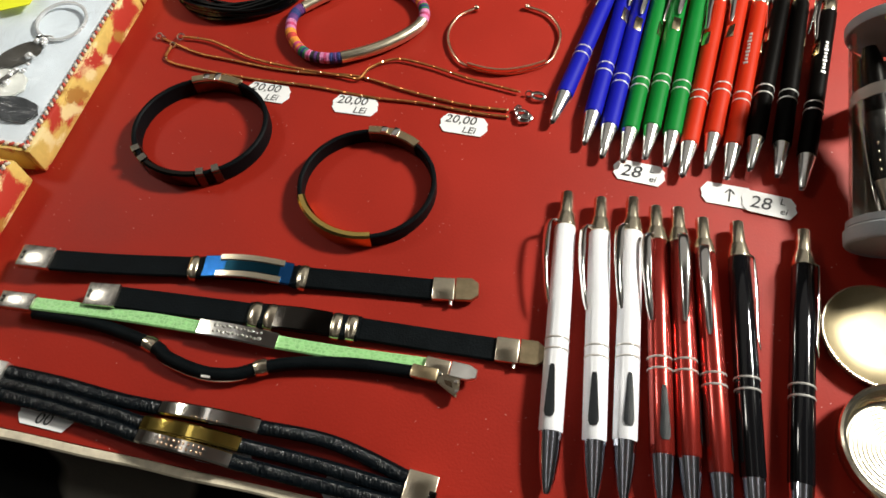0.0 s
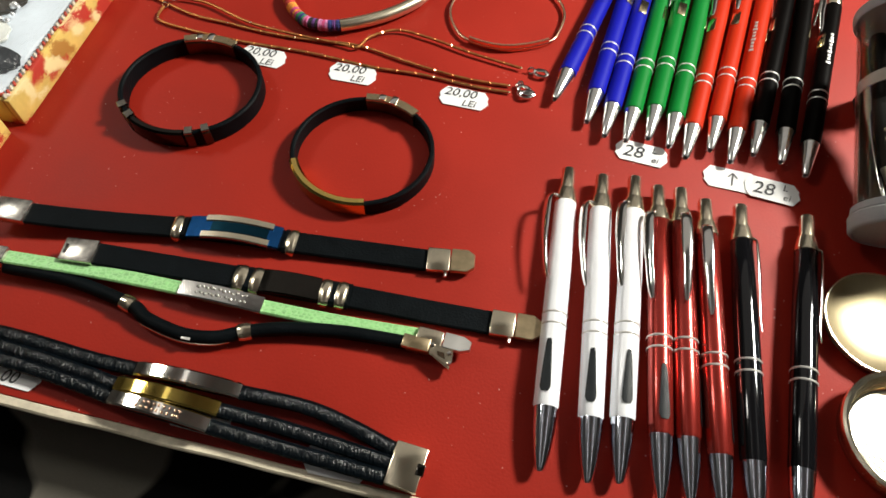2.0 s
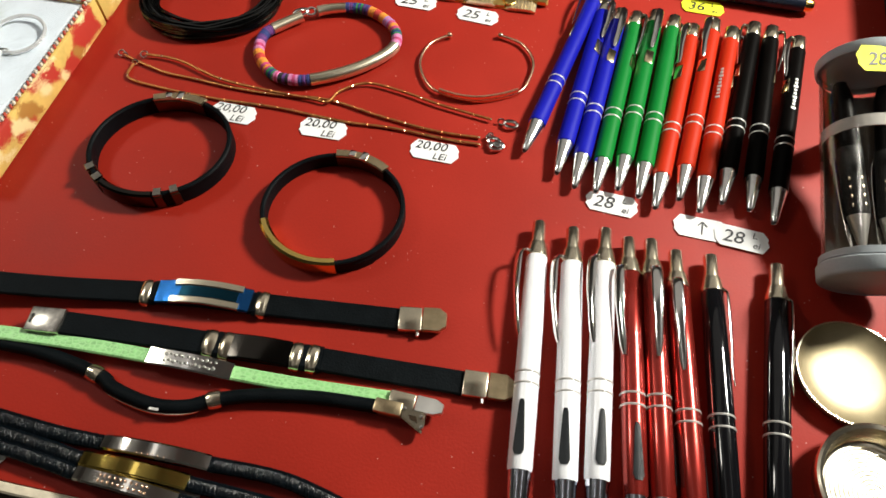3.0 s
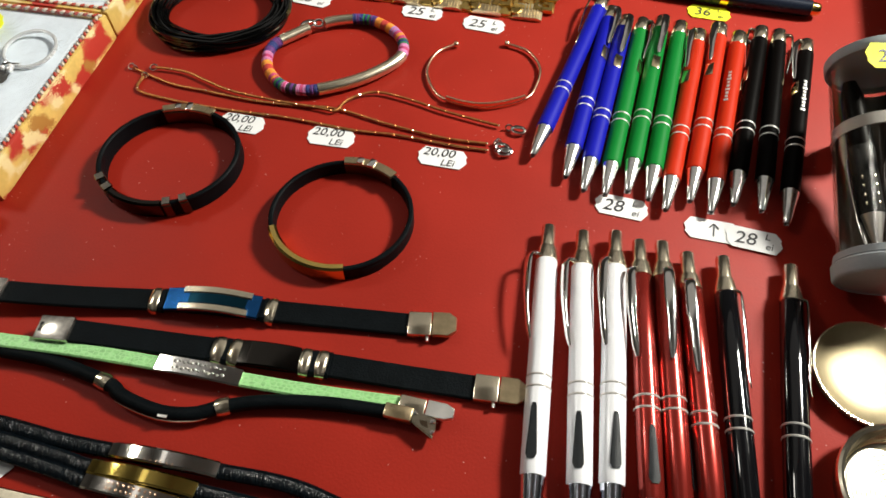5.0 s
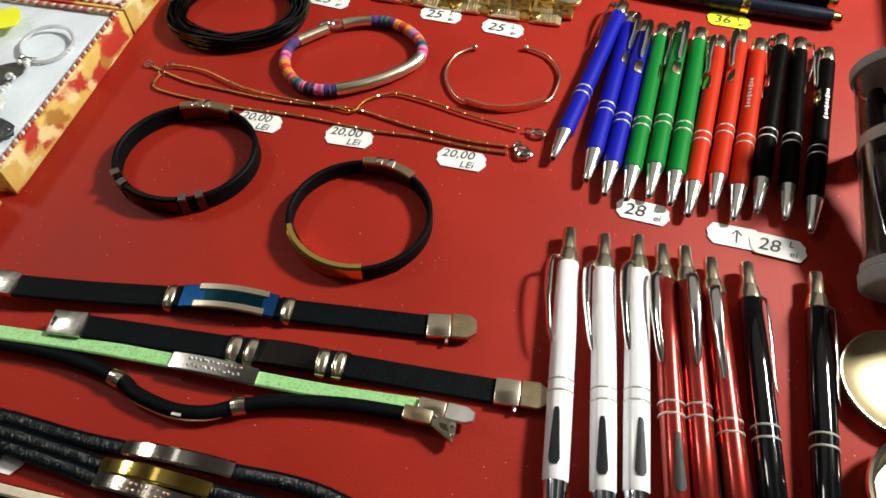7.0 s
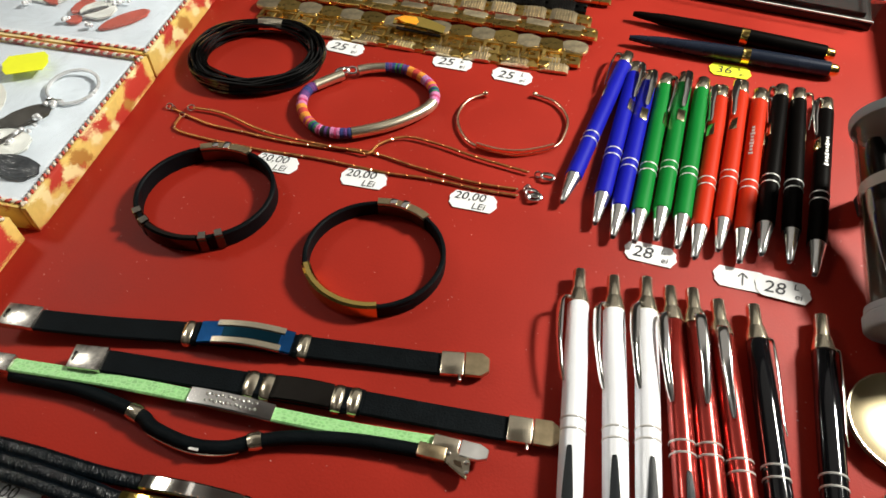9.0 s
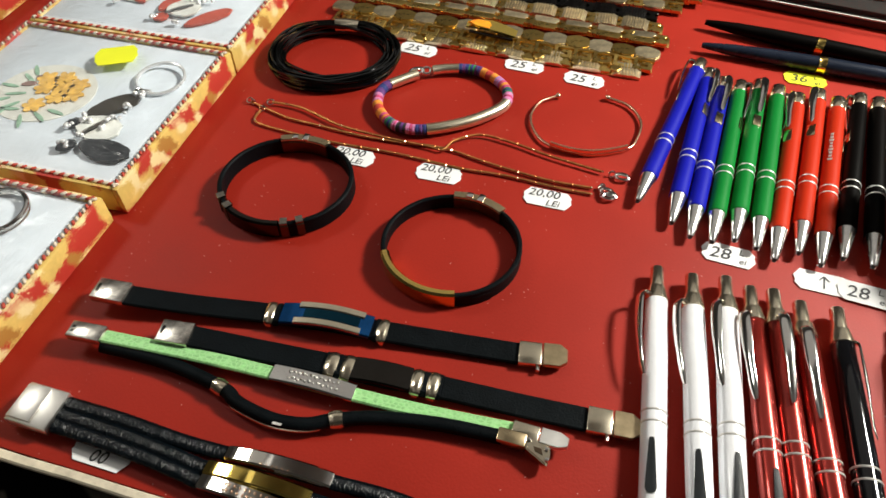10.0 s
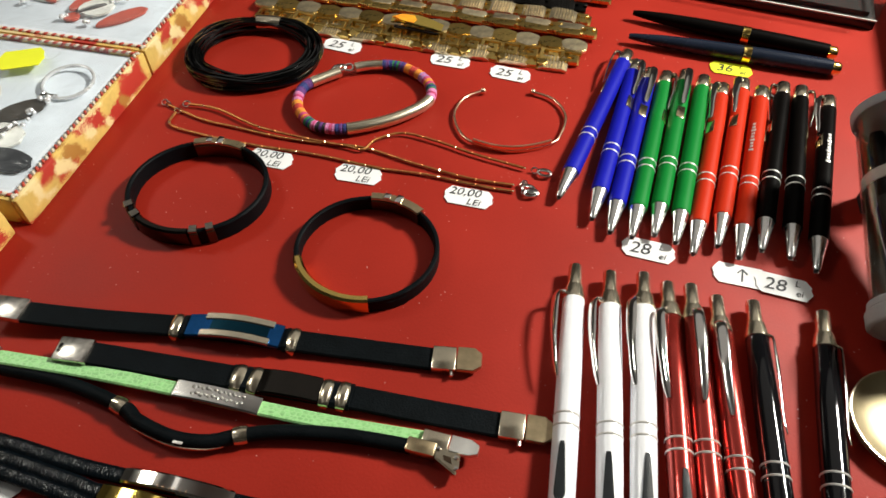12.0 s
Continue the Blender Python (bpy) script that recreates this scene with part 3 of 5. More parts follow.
def click_pen(tip, top, mat, clip_roll, label, inlay_roll=None, thin_clip=False, group="click pens in a row"):
    """A click pen: push button, chrome collar, arched side clip, two rings, rubber inlay, chrome nose."""
    L, r = 0.1405, 0.0051
    pen = thing("click_pen", label, "pen", along(tip, top, 0.0056), group)
    barrel = part("barrel", lathe([(0.0235, 0.0045), (0.0245, 0.0049), (0.05, r), (0.09, r), (0.1205, 0.0049), (0.1210, 0.0045)], 30), mat, pen)
    part("nose", lathe([(0.0030, 0.0), (0.0030, 0.0008), (0.0003, 0.0011), (0.0, 0.0014), (0.0006, 0.0018), (0.006, 0.0031), (0.014, 0.0042), (0.0235, 0.0048)], 26), SMOKED_CHROME, pen, "chrome nose cone")
    part("collar", lathe([(0.1206, 0.0046), (0.1210, 0.0051), (0.1222, 0.0051), (0.1282, 0.0041), (0.1284, 0.0030)], 24), STEEL, pen, "steel collar")
    part("push_button", lathe([(0.1282, 0.0031), (0.1284, 0.0033), (0.1400, 0.0031), (L, 0.0028), (L, 0.0)], 24), STEEL, pen, "steel push button")
    for x in (0.0585, 0.0635):
        part("ring", ring_bm(x, r), ENGRAVING, barrel, "chrome ring")
    holder = part("clip", clip_bm(L, 0.042 if not thin_clip else 0.045, 0.0050, 0.0046 if not thin_clip else 0.0036, 0.0050 if not thin_clip else 0.0014, 0.0190), CHROME, pen, "arched chrome clip")
    holder.matrix_basis = pose(0, 0, 0, clip_roll)
    if inlay_roll is not None:
        bm = bmesh.new()
        rows = []
        for k in range(13):
            s = k / 12
            half = 0.0023 - 0.0013 * s
            if s < 0.12:
                half *= 0.55 + 0.45 * math.sqrt(1 - (1 - s / 0.12) ** 2)
            elif s > 0.92:
                half *= 0.75
            x = 0.0288 + 0.0222 * s
            rows.append([bm.verts.new((x, (r + 0.00025) * math.sin(u * half / r), (r + 0.00025) * math.cos(u * half / r))) for u in (-1, -0.4, 0.4, 1)])
        for a, b in zip(rows, rows[1:]):
            for k in range(3):
                bm.faces.new((a[k], a[k + 1], b[k + 1], b[k]))
        bmesh.ops.solidify(bm, geom=bm.faces[:], thickness=0.0004)
        inlay = part("grip_inlay", bm, INLAY, barrel, "dark grey rubber teardrop inlay")
        inlay.matrix_basis = pose(0, 0, 0, inlay_roll)
    return pen


CLICK = (
    (PEN_WHITE, (0.0425, -0.1906), (0.0626, -0.0520), -58, -18, False, "white click pen with chrome clip and rubber inlay"),
    (PEN_WHITE, (0.0598, -0.1944), (0.0782, -0.0546), -58, -14, False, "white click pen with chrome clip and rubber inlay"),
    (PEN_WHITE, (0.0713, -0.1943), (0.0933, -0.0559), -42, 5, False, "white click pen with chrome clip and rubber inlay"),
    (PEN_RED, (0.0858, -0.2000), (0.1035, -0.0600), -40, 5, False, "metallic red click pen with arched chrome clip"),
    (PEN_RED, (0.0962, -0.2010), (0.1137, -0.0610), -4, 75, False, "metallic red click pen with arched chrome clip"),
    (PEN_RED, (0.1072, -0.2072), (0.1240, -0.0672), -18, 72, False, "metallic red click pen with arched chrome clip"),
    (PEN_GLOSS_BLACK, (0.1185, -0.2090), (0.1396, -0.0699), 62, None, True, "glossy black click pen with thin chrome clip"),
    (PEN_GLOSS_BLACK, (0.1335, -0.2110), (0.1691, -0.0743), 60, None, True, "glossy black click pen with thin chrome clip"))
for pen_mat, pen_tip, pen_top, pen_roll, inlay, slim, text in CLICK:
    click_pen(pen_tip, pen_top, pen_mat, pen_roll, text, inlay, slim)


def twist_pen(tip, top, mat, label):
    """A tapering twist pen with a gold middle band and a gold end."""
    L = 0.128
    pen = thing("twist_pen", label, "pen", along(tip, top, 0.0054), "twist pens by the yellow tag")
    part("front_barrel", lathe([(0, 0.0), (0, 0.0016), (0.004, 0.0022), (0.02, 0.0037), (0.045, 0.0048), (0.0700, 0.0052)], 26), mat, pen)
    part("band", lathe([(0.0700, 0.0051), (0.0702, 0.0056), (0.0715, 0.0053), (0.0735, 0.0053), (0.0748, 0.0056), (0.0750, 0.0051)], 26), GOLD, pen, "gold middle band")
    part("rear_barrel", lathe([(0.0750, 0.0052), (0.10, 0.0052), (0.1225, 0.0049)], 26), mat, pen)
    part("end_button", lathe([(0.1225, 0.0040), (0.1265, 0.0038), (L, 0.0028), (L, 0.0)], 20), GOLD, pen, "gold end button")
    return pen


twist_pen((0.1226, 0.1676), (0.2460, 0.1228), PEN_BLACK, "matt black twist pen with gold band")
twist_pen((0.1156, 0.1397), (0.2428, 0.1068), PEN_NAVY, "dark blue twist pen with gold band")


def dotted_pen(m, mat, label, L=0.142, clip_roll=-50, slot_size=1.0, group=""):
    """A pen with rows of grip slots near a chrome nose."""
    pen = thing("grip_pen", label, "pen", m, group)
    barrel = part("barrel", lathe([(0.018, 0.0044), (0.019, 0.0050), (0.05, 0.0054), (L - 0.034, 0.0052), (L - 0.0335, 0.0046)], 26), mat, pen)
    part("nose", lathe([(0, 0.0), (0, 0.0008), (0.002, 0.0012), (0.018, 0.0047)], 24), SATIN_STEEL, pen, "chrome nose cone")
    part("cap", lathe([(L - 0.0335, 0.0046), (L - 0.033, 0.0051), (L - 0.007, 0.0048), (L, 0.0030), (L, 0.0)], 24), PEN_BLACK, pen, "black upper cap")
    for row in (-30, 30):
        for k in range(4):
            slot = part("grip_slot", box((0.0022 * slot_size, 0.0012 * slot_size, 0.0005), (0.022 + 0.0042 * k, 0, 0.0051), 0.0002), STEEL if mat == HAZED_BLACK else INLAY, barrel)
            slot.matrix_basis = pose(0, 0, 0, row)
    holder = part("clip", clip_bm(L, 0.045, 0.0050, 0.0034, 0.0035, 0.034), CHROME, pen, "chrome clip")
    holder.matrix_basis = pose(0, 0, 0, clip_roll)
    return pen


for a, b, pen_long in (((0.2345, -0.0785), (0.2650, 0.0310), 0.130), ((0.2440, -0.0850), (0.2755, 0.0330), 0.152), ((0.2560, -0.0885), (0.2945, 0.0300), 0.152)):
    dotted_pen(along(a, b, 0.0055), PEN_WHITE, "white pen with grip slots and chrome nose", pen_long, group="white grip pens beside the tube")
lone_pen = click_pen((0.2460, -0.2580), (0.2285, -0.1185), PEN_GLOSS_BLACK, 60, "glossy black pen with chrome clip", None, False, "single black pen")

for piece in lone_pen.children:
    if piece.name.startswith(("collar", "push_button")):
        piece.data.materials.clear()
        piece.data.materials.append(PEN_GLOSS_BLACK)
        piece["label"] = "glossy black end piece"


# ---- price labels ----
def price_label(x, y, turn, words, mat=LABEL_WHITE, z=0.0004, w=0.0262, h=0.0124, tilt=0.0, text="white price label with handwritten black figures"):
    lab = thing("price_label", text, "price tag", pose(x, y, z, 0, tilt, turn), "price labels on the board")
    bm = bmesh.new()
    outline = []
    for side in (1, -1):
        ys = [h / 2, h * 0.22, h * 0.12, -h * 0.12, -h * 0.22, -h / 2]
        xs = [w / 2 - 0.0034, w / 2 - 0.0006, w / 2 - 0.0010, w / 2 - 0.0001, w / 2 - 0.0008, w / 2 - 0.0030]
        for px, py in zip(xs, ys):
            outline.append((side * px, side * py))
    prism(outline, 0.0, 0.0003, bm)
    paper = part("paper", bm, mat, lab)
    for wx, wy, size, string in words:
        writing(string, size, INK, paper, wx, wy, 0.0005, turn=2)
    return lab


def lei_price(figure):
    return ((-0.0092, -0.0037, 0.0102, figure), (0.0046, 0.0012, 0.0052, "L"), (0.0050, -0.0044, 0.0052, "ei"))


LEI = ((-0.0108, 0.0002, 0.0076, "20,00"), (-0.0004, -0.0054, 0.0060, "LEi"))
price_label(-0.0952, 0.0232, -13, LEI)
price_label(-0.0460, 0.0123, -11, LEI)
price_label(0.0128, -0.0030, -13, LEI)
price_label(0.1000, -0.0362, -16, lei_price("28"))
arrow_tag = price_label(0.1408, -0.0508, -14, (), text="white price label with hand-drawn arrow")
for size, centre, turn in (((0.0006, 0.0070, 0.0002), (0.0008, -0.0002, 0.0005), -2), ((0.0006, 0.0034, 0.0002), (-0.0003, 0.0024, 0.0005), -38), ((0.0006, 0.0034, 0.0002), (0.0020, 0.0024, 0.0005), 40)):
    part("arrow_stroke", box(size, centre, 0, turn=turn), INK, arrow_tag.children[0])
price_label(0.1590, -0.0570, -17, lei_price("28"), z=0.0009)
price_label(-0.0685, 0.1308, -18, lei_price("25"))
price_label(0.0010, 0.1165, -14, lei_price("25"))
price_label(0.0383, 0.1037, -17, lei_price("25"))
price_label(0.1758, 0.1126, -14, lei_price("36"), LABEL_YELLOW, text="yellow price label with handwritten figures")
price_label(-0.1665, -0.1565, -13, ((-0.004, -0.005, 0.0075, "00"),), text="white price label half under the leather strap")
price_label(-0.0880, -0.1725, -13, (), text="blank white label half under the leather strap")
price_label(-0.0330, -0.1885, -10, (), text="blank white label half under the leather strap")


# ---- bracelets standing on edge ----
def band_arc(centre, a, b, h, thick, start, stop, z0=0.0, count=None, closed=False):
    n = count or max(6, int(abs(stop - start) / 4))
    pts = oval(centre, a, b, z0 + h / 2, start, stop, n + (1 if closed else 0))
    if closed:
        pts = pts[:-1]
    return sweep(pts, flat_section(thick, h, min(thick, h) * 0.25), closed)


def hoop(label, centre):
    return thing("rubber_bracelet", label, "bracelet", pose(centre[0], centre[1], 0), "rubber bracelets standing in a ring")


one = hoop("round black rubber bracelet with steel clasp and beads", (-0.1252, -0.0060))
HOOP_A, HOOP_B = 0.0345, 0.0320
part("band", band_arc((0, 0), HOOP_A, HOOP_B, 0.0098, 0.0026, 0, 360, count=90, closed=True), RUBBER, one)


def hoop_clasp(parent, a, b, h, start, stop):
    """A folding clasp on a standing band: an inner box with dim reflections put into its colour, paler top plates that
    overlap, a hinge pin and a catch.
    """
    body = part("clasp", band_arc((0, 0), a, b, h - 0.0014, 0.0040, start, stop, 0.0001, 20), SHADED_STEEL, parent, "steel clasp box with its dim reflection coloured in")
    middle = start + (stop - start) * 0.48
    part("clasp_plate", band_arc((0, 0), a, b, 0.0016, 0.0048, start, middle, h - 0.0013, 12), CLASP_STEEL, body, "warm steel clasp plate")
    part("clasp_plate", band_arc((0, 0), a, b, 0.0016, 0.0044, middle + 1.5, stop, h - 0.0011, 12), CLASP_STEEL, body, "warm steel clasp plate")
    for ang, wide in ((middle, 0.0052), (start + (stop - start) * 0.70, 0.0036)):
        q = oval((0, 0), a, b, h + 0.0006, ang, ang + 1, 2)[0]
        part("clasp_pin", box((0.0034, wide, 0.0012), q, 0.0004, turn=ang - 90), CHROME, body)


def hoop_bead(parent, a, b, h, start, stop):
    """A steel slider on a standing band: a face with dim reflections put into its colour and a paler top."""
    body = part("bead", band_arc((0, 0), a, b, h - 0.0012, 0.0044, start, stop, 0.0, 5), SHADED_STEEL, parent, "steel bead")
    part("bead_top", band_arc((0, 0), a, b, 0.0014, 0.0046, start, stop, h - 0.0012, 5), BEAD_STEEL, body, "steel bead top, paler than its shaded face")


hoop_clasp(one, HOOP_A, HOOP_B, 0.0104, 60, 106)
for a0, a1 in ((206, 212.5), (220, 226.5), (277, 283), (290, 296)):
    hoop_bead(one, HOOP_A, HOOP_B, 0.0108, a0, a1)
part("plate", band_arc((0, 0), HOOP_A, HOOP_B, 0.0102, 0.0038, 228, 275, 0.0, 18), DARK_STEEL, one, "black plated name plate")
two = hoop("round black rubber bracelet with gold plate", (-0.0354, -0.0436))
part("band", band_arc((0, 0), 0.0332, 0.0318, 0.0085, 0.0024, 0, 360, count=90, closed=True), RUBBER, two)
hoop_clasp(two, 0.0332, 0.0318, 0.0092, 43, 91)
part("plate", band_arc((0, 0), 0.0328, 0.0314, 0.0094, 0.0042, 195, 276, 0.0001, 24), GOLD, two, "polished gold plate")
part("keeper", band_arc((0, 0), 0.0338, 0.0324, 0.0060, 0.0016, 290, 306, 0.0, 8), RUBBER, two, "black rubber keeper loop")

# ---- straps laid flat ----
def strap(label, category="bracelet", group="bracelets laid flat"):
    return thing("strap_bracelet", label, category, pose(0, 0, 0), group)


def piece_of(points, a, b, count=16):
    """The stretch of a smooth path between two shares of its length."""
    dense = glide(points, 401)
    return [dense[int(round(400 * (a + (b - a) * k / (count - 1))))].copy() for k in range(count)]


def lifted(path, dz):
    return [p + Vector((0, 0, dz)) for p in path]


def fold_clasp(parent, at, turn, width, length=0.021, z=0.0025, cover_mat=None):
    """A steel folding clasp: a square box, a hinged cover with a cut-cornered end, and a pin."""
    m = pose(at[0], at[1], z, 0, 0, turn)
    half = length * 0.48
    block = part("clasp_box", box((half, width, 0.0042), (half / 2, 0, 0), 0.0005), STEEL, parent, "brushed steel clasp box")
    block.matrix_basis = m
    bm = bmesh.new()
    w, l = width / 2, length - half
    pts = [(half + 0.0004, -w), (half + l * 0.7, -w), (half + l, -w * 0.55), (half + l, w * 0.55), (half + l * 0.7, w), (half + 0.0004, w)]
    prism(pts, 0.0002, 0.0026, bm)
    bmesh.ops.bevel(bm, geom=bm.edges[:], offset=0.0003, segments=1, affect="EDGES")
    cover = part("clasp_cover", bm, cover_mat or CLASP_STEEL, parent, "steel clasp cover")
    cover.matrix_basis = m
    pin = part("clasp_pin", lathe([(-0.0010, 0.0), (-0.0010, 0.0009), (0.0016, 0.0009), (0.0016, 0.0)], 10, m=pose(half * 0.85, -w - 0.0004, 0, 0, 0, -90)), CHROME, parent)
    pin.matrix_basis = m


def end_box(parent, a, b, width, z):
    """A square steel strap end with a slot."""
    length = math.hypot(b[0] - a[0], b[1] - a[1])
    m = along(a, b, z)
    body = part("strap_end", box((length, width, 0.0040), (length / 2, 0, 0), 0.0005), END_STEEL, parent, "steel strap end")
    body.matrix_basis = m
    slot = part("slot", box((0.0012, width * 0.4, 0.0010), (length * 0.12, 0, 0.0018), 0.0002), DARK_STEEL, body)


S1 = [(-0.1967, -0.0830, 0.008), (-0.1806, -0.0853, 0.0075), (-0.150, -0.0868, 0.005), (-0.1156, -0.0881, 0.0036), (-0.088, -0.0905, 0.0036), (-0.0620, -0.0940, 0.003), (-0.030, -0.0975, 0.0022), (-0.0020, -0.1008, 0.002)]
ob = strap("black rubber strap bracelet with blue and steel plate")
part("band", sweep(piece_of(S1, 0.06, 1, 60), flat_section(0.0106, 0.0022)), RUBBER, ob)
end_box(ob, S1[0][:2], S1[1][:2], 0.0112, 0.0080)
for a, b in ((0.415, 0.430), (0.682, 0.697)):
    part("bead", sweep([p + Vector((0, 0, 0.0005 * math.sin(math.pi * k / 9))) for k, p in enumerate(piece_of(S1, a, b, 10))], domed_section(0.0126, 0.0046)), STEEL, ob, "polished steel bead")
for a, b in ((0.434, 0.444), (0.669, 0.679)):
    part("ridge", sweep(piece_of(S1, a, b, 5), flat_section(0.0118, 0.0040, 0.0014)), RUBBER, ob)
arch = [p + Vector((0, 0, 0.0012 + 0.0022 * math.sin(math.pi * k / 23))) for k, p in enumerate(piece_of(S1, 0.450, 0.662, 24))]
part("plate", sweep(arch, flat_section(0.0116, 0.0024, 0.0006)), BLUE_STEEL, ob, "blue plated steel plate")
part("inlay", sweep(lifted(arch[6:-3], 0.0012), flat_section(0.0052, 0.0008, 0.0002)), TEAL_STEEL, ob, "dark teal inlay")
for side in (-1, 1):
    shift = Vector((0.17, 1, 0)).normalized() * (0.0043 * side)
    part("bar", sweep([p + shift for p in lifted(arch[4:-2], 0.0013)], flat_section(0.0034, 0.0014, 0.0004)), STEEL, ob, "polished steel bar")
fold_clasp(ob, (-0.0024, -0.1009), -4, 0.0112)

S2 = [(-0.1593, -0.1038, 0.008), (-0.1447, -0.1052, 0.0072), (-0.115, -0.1084, 0.0045), (-0.0808, -0.1131, 0.0034), (-0.0587, -0.1168, 0.0034), (-0.0345, -0.1202, 0.003), (-0.004, -0.1252, 0.002), (0.0255, -0.1302, 0.002)]
ob = strap("black rubber strap bracelet with dark plate and steel beads")
part("band", sweep(piece_of(S2, 0.06, 1, 60), flat_section(0.0106, 0.0022)), RUBBER, ob)
end_box(ob, S2[0][:2], S2[1][:2], 0.0112, 0.0078)
for a, b in ((0.409, 0.426), (0.447, 0.464), (0.610, 0.627), (0.648, 0.665)):
    part("bead", sweep([p + Vector((0, 0, 0.0005 * math.sin(math.pi * k / 9))) for k, p in enumerate(piece_of(S2, a, b, 10))], domed_section(0.0128, 0.0049)), STEEL, ob, "polished steel bead")
for a, b in ((0.399, 0.407), (0.429, 0.444), (0.630, 0.645), (0.668, 0.676)):
    part("ridge", sweep(piece_of(S2, a, b, 4), flat_section(0.0118, 0.0040, 0.0014)), RUBBER, ob)
arch = [p + Vector((0, 0, 0.0012 + 0.0014 * math.sin(math.pi * k / 17))) for k, p in enumerate(piece_of(S2, 0.469, 0.606, 18))]
part("plate", sweep(arch, flat_section(0.0112, 0.0024, 0.0006)), DARK_STEEL, ob, "polished black plate")
fold_clasp(ob, (0.0252, -0.1303), -9, 0.0112)

G = [(-0.1984, -0.1060, 0.0085), (-0.1824, -0.1082, 0.008), (-0.145, -0.1128, 0.006), (-0.1084, -0.1188, 0.0045), (-0.0728, -0.1260, 0.004), (-0.040, -0.1317, 0.003), (-0.0040, -0.1374, 0.0036)]
ob = strap("pale green snakeskin leather bracelet with crystal plate")
part("band", sweep(piece_of(G, 0.07, 1, 60), flat_section(0.0062, 0.0020)), GREEN_STRAP, ob)
end_box(ob, G[0][:2], G[1][:2], 0.0080, 0.0085)
arch = [p + Vector((0, 0, 0.0012 + 0.0014 * math.sin(math.pi * k / 19))) for k, p in enumerate(piece_of(G, 0.476, 0.660, 20))]
green_plate = part("plate", sweep(arch, flat_section(0.0078, 0.0022, 0.0006)), CHROME, ob, "polished steel plate")
for k in range(4, 16):
    for s in (-1, 1):
        bm = bmesh.new()
        bmesh.ops.create_icosphere(bm, subdivisions=1, radius=0.0006 + 0.0003 * ((k * 7 + s) % 3) / 2, matrix=Matrix.Translation(arch[k] + Vector((0.2, 1, 0)).normalized() * (0.0014 * s + 0.0004 * (k % 2)) + Vector((0, 0, 0.0012))))
        part("crystal", bm, SATIN_STEEL, green_plate, smooth_angle=5)
fold_clasp(ob, (-0.0050, -0.1375), -14, 0.0068, 0.0225, 0.0044, SATIN_STEEL)

W = [(-0.1834, -0.1113, 0.005), (-0.1529, -0.1170, 0.004), (-0.1259, -0.1272, 0.004), (-0.1177, -0.1333, 0.004), (-0.1016, -0.1398, 0.004), (-0.0873, -0.1410, 0.004), (-0.0751, -0.1380, 0.004), (-0.0578, -0.1362, 0.004), (-0.0343, -0.1372, 0.004), (-0.0090, -0.1410, 0.004)]
ob = strap("wavy black rubber bracelet with steel beads")
part("band", sweep(piece_of(W, 0, 1, 110), [(u, v) for u, v in round_section(0.0030, 12, 0.9)]), RUBBER, ob)
for c in (0.328, 0.630):
    part("bead", sweep([p for p in piece_of(W, c - 0.015, c + 0.015, 8)], round_section(0.0038, 14, 0.95), swell=lambda i: 0.93 + 0.07 * math.sin(math.pi * i / 7)), STEEL, ob, "engraved steel bead")
part("wire", sweep([p + Vector((-0.0004, -0.0028, -0.0004)) for p in piece_of(W, 0.37, 0.598, 40)], round_section(0.0007, 8)), STEEL, ob, "thin steel inlay wire")
mark = part("mark", box((0.0040, 0.0012, 0.0004), (-0.0985, -0.1428, 0.0066), 0.0002, turn=-10), ENGRAVING, ob)
q = part("clasp_box", box((0.0115, 0.0058, 0.0046), (0.0057, 0, 0), 0.0006), CLASP_STEEL, ob, "warm steel clasp sleeve")
q.matrix_basis = along((-0.0108, -0.1405), (0.0006, -0.1432), 0.0048)
bm = prism([(0.0002, -0.1412), (0.0066, -0.1428), (0.0098, -0.1450), (0.0094, -0.1492), (0.0080, -0.1528), (0.0002, -0.1462)], 0.0032, 0.0066)
bmesh.ops.bevel(bm, geom=[e for e in bm.edges if all(v.co.z > 0.006 for v in e.verts)], offset=0.0005, segments=2, affect="EDGES")
bracket = part("clasp_bracket", bm, STEEL, ob, "open steel clasp bracket")
part("bracket_slot", prism([(0.0032, -0.1452), (0.0062, -0.1460), (0.0066, -0.1486), (0.0036, -0.1470)], 0.0062, 0.0069), SHADED_STEEL, bracket)
for at_x, at_y in ((0.0014, -0.1426), (0.0082, -0.1462), (0.0082, -0.1504)):
    part("clasp_rivet", lathe([(0.0, 0.0), (0.0, 0.0010), (0.0007, 0.0008), (0.0009, 0.0)], 10, m=pose(at_x, at_y, 0.0066, 0, -90, 0)), CHROME, bracket)

# ---- triple braided leather bracelet ----
STRANDS = (
    [(-0.1885, -0.1388, 0.005), (-0.1621, -0.1446, 0.0052), (-0.1357, -0.1517, 0.0052), (-0.1150, -0.1560, 0.0052), (-0.0760, -0.1635, 0.0052), (-0.0423, -0.1704, 0.0045), (-0.0110, -0.1845, 0.004)],
    [(-0.1892, -0.1438, 0.005), (-0.1597, -0.1508, 0.0052), (-0.1334, -0.1585, 0.0052), (-0.1204, -0.1625, 0.0052), (-0.0817, -0.1709, 0.0052), (-0.0480, -0.1790, 0.0042), (-0.0126, -0.1893, 0.004)],
    [(-0.1881, -0.1488, 0.005), (-0.1574, -0.1565, 0.0050), (-0.1315, -0.1643, 0.0050), (-0.1205, -0.1680, 0.0050), (-0.0835, -0.1775, 0.0050), (-0.0460, -0.1868, 0.0042), (-0.0143, -0.1945, 0.004)])
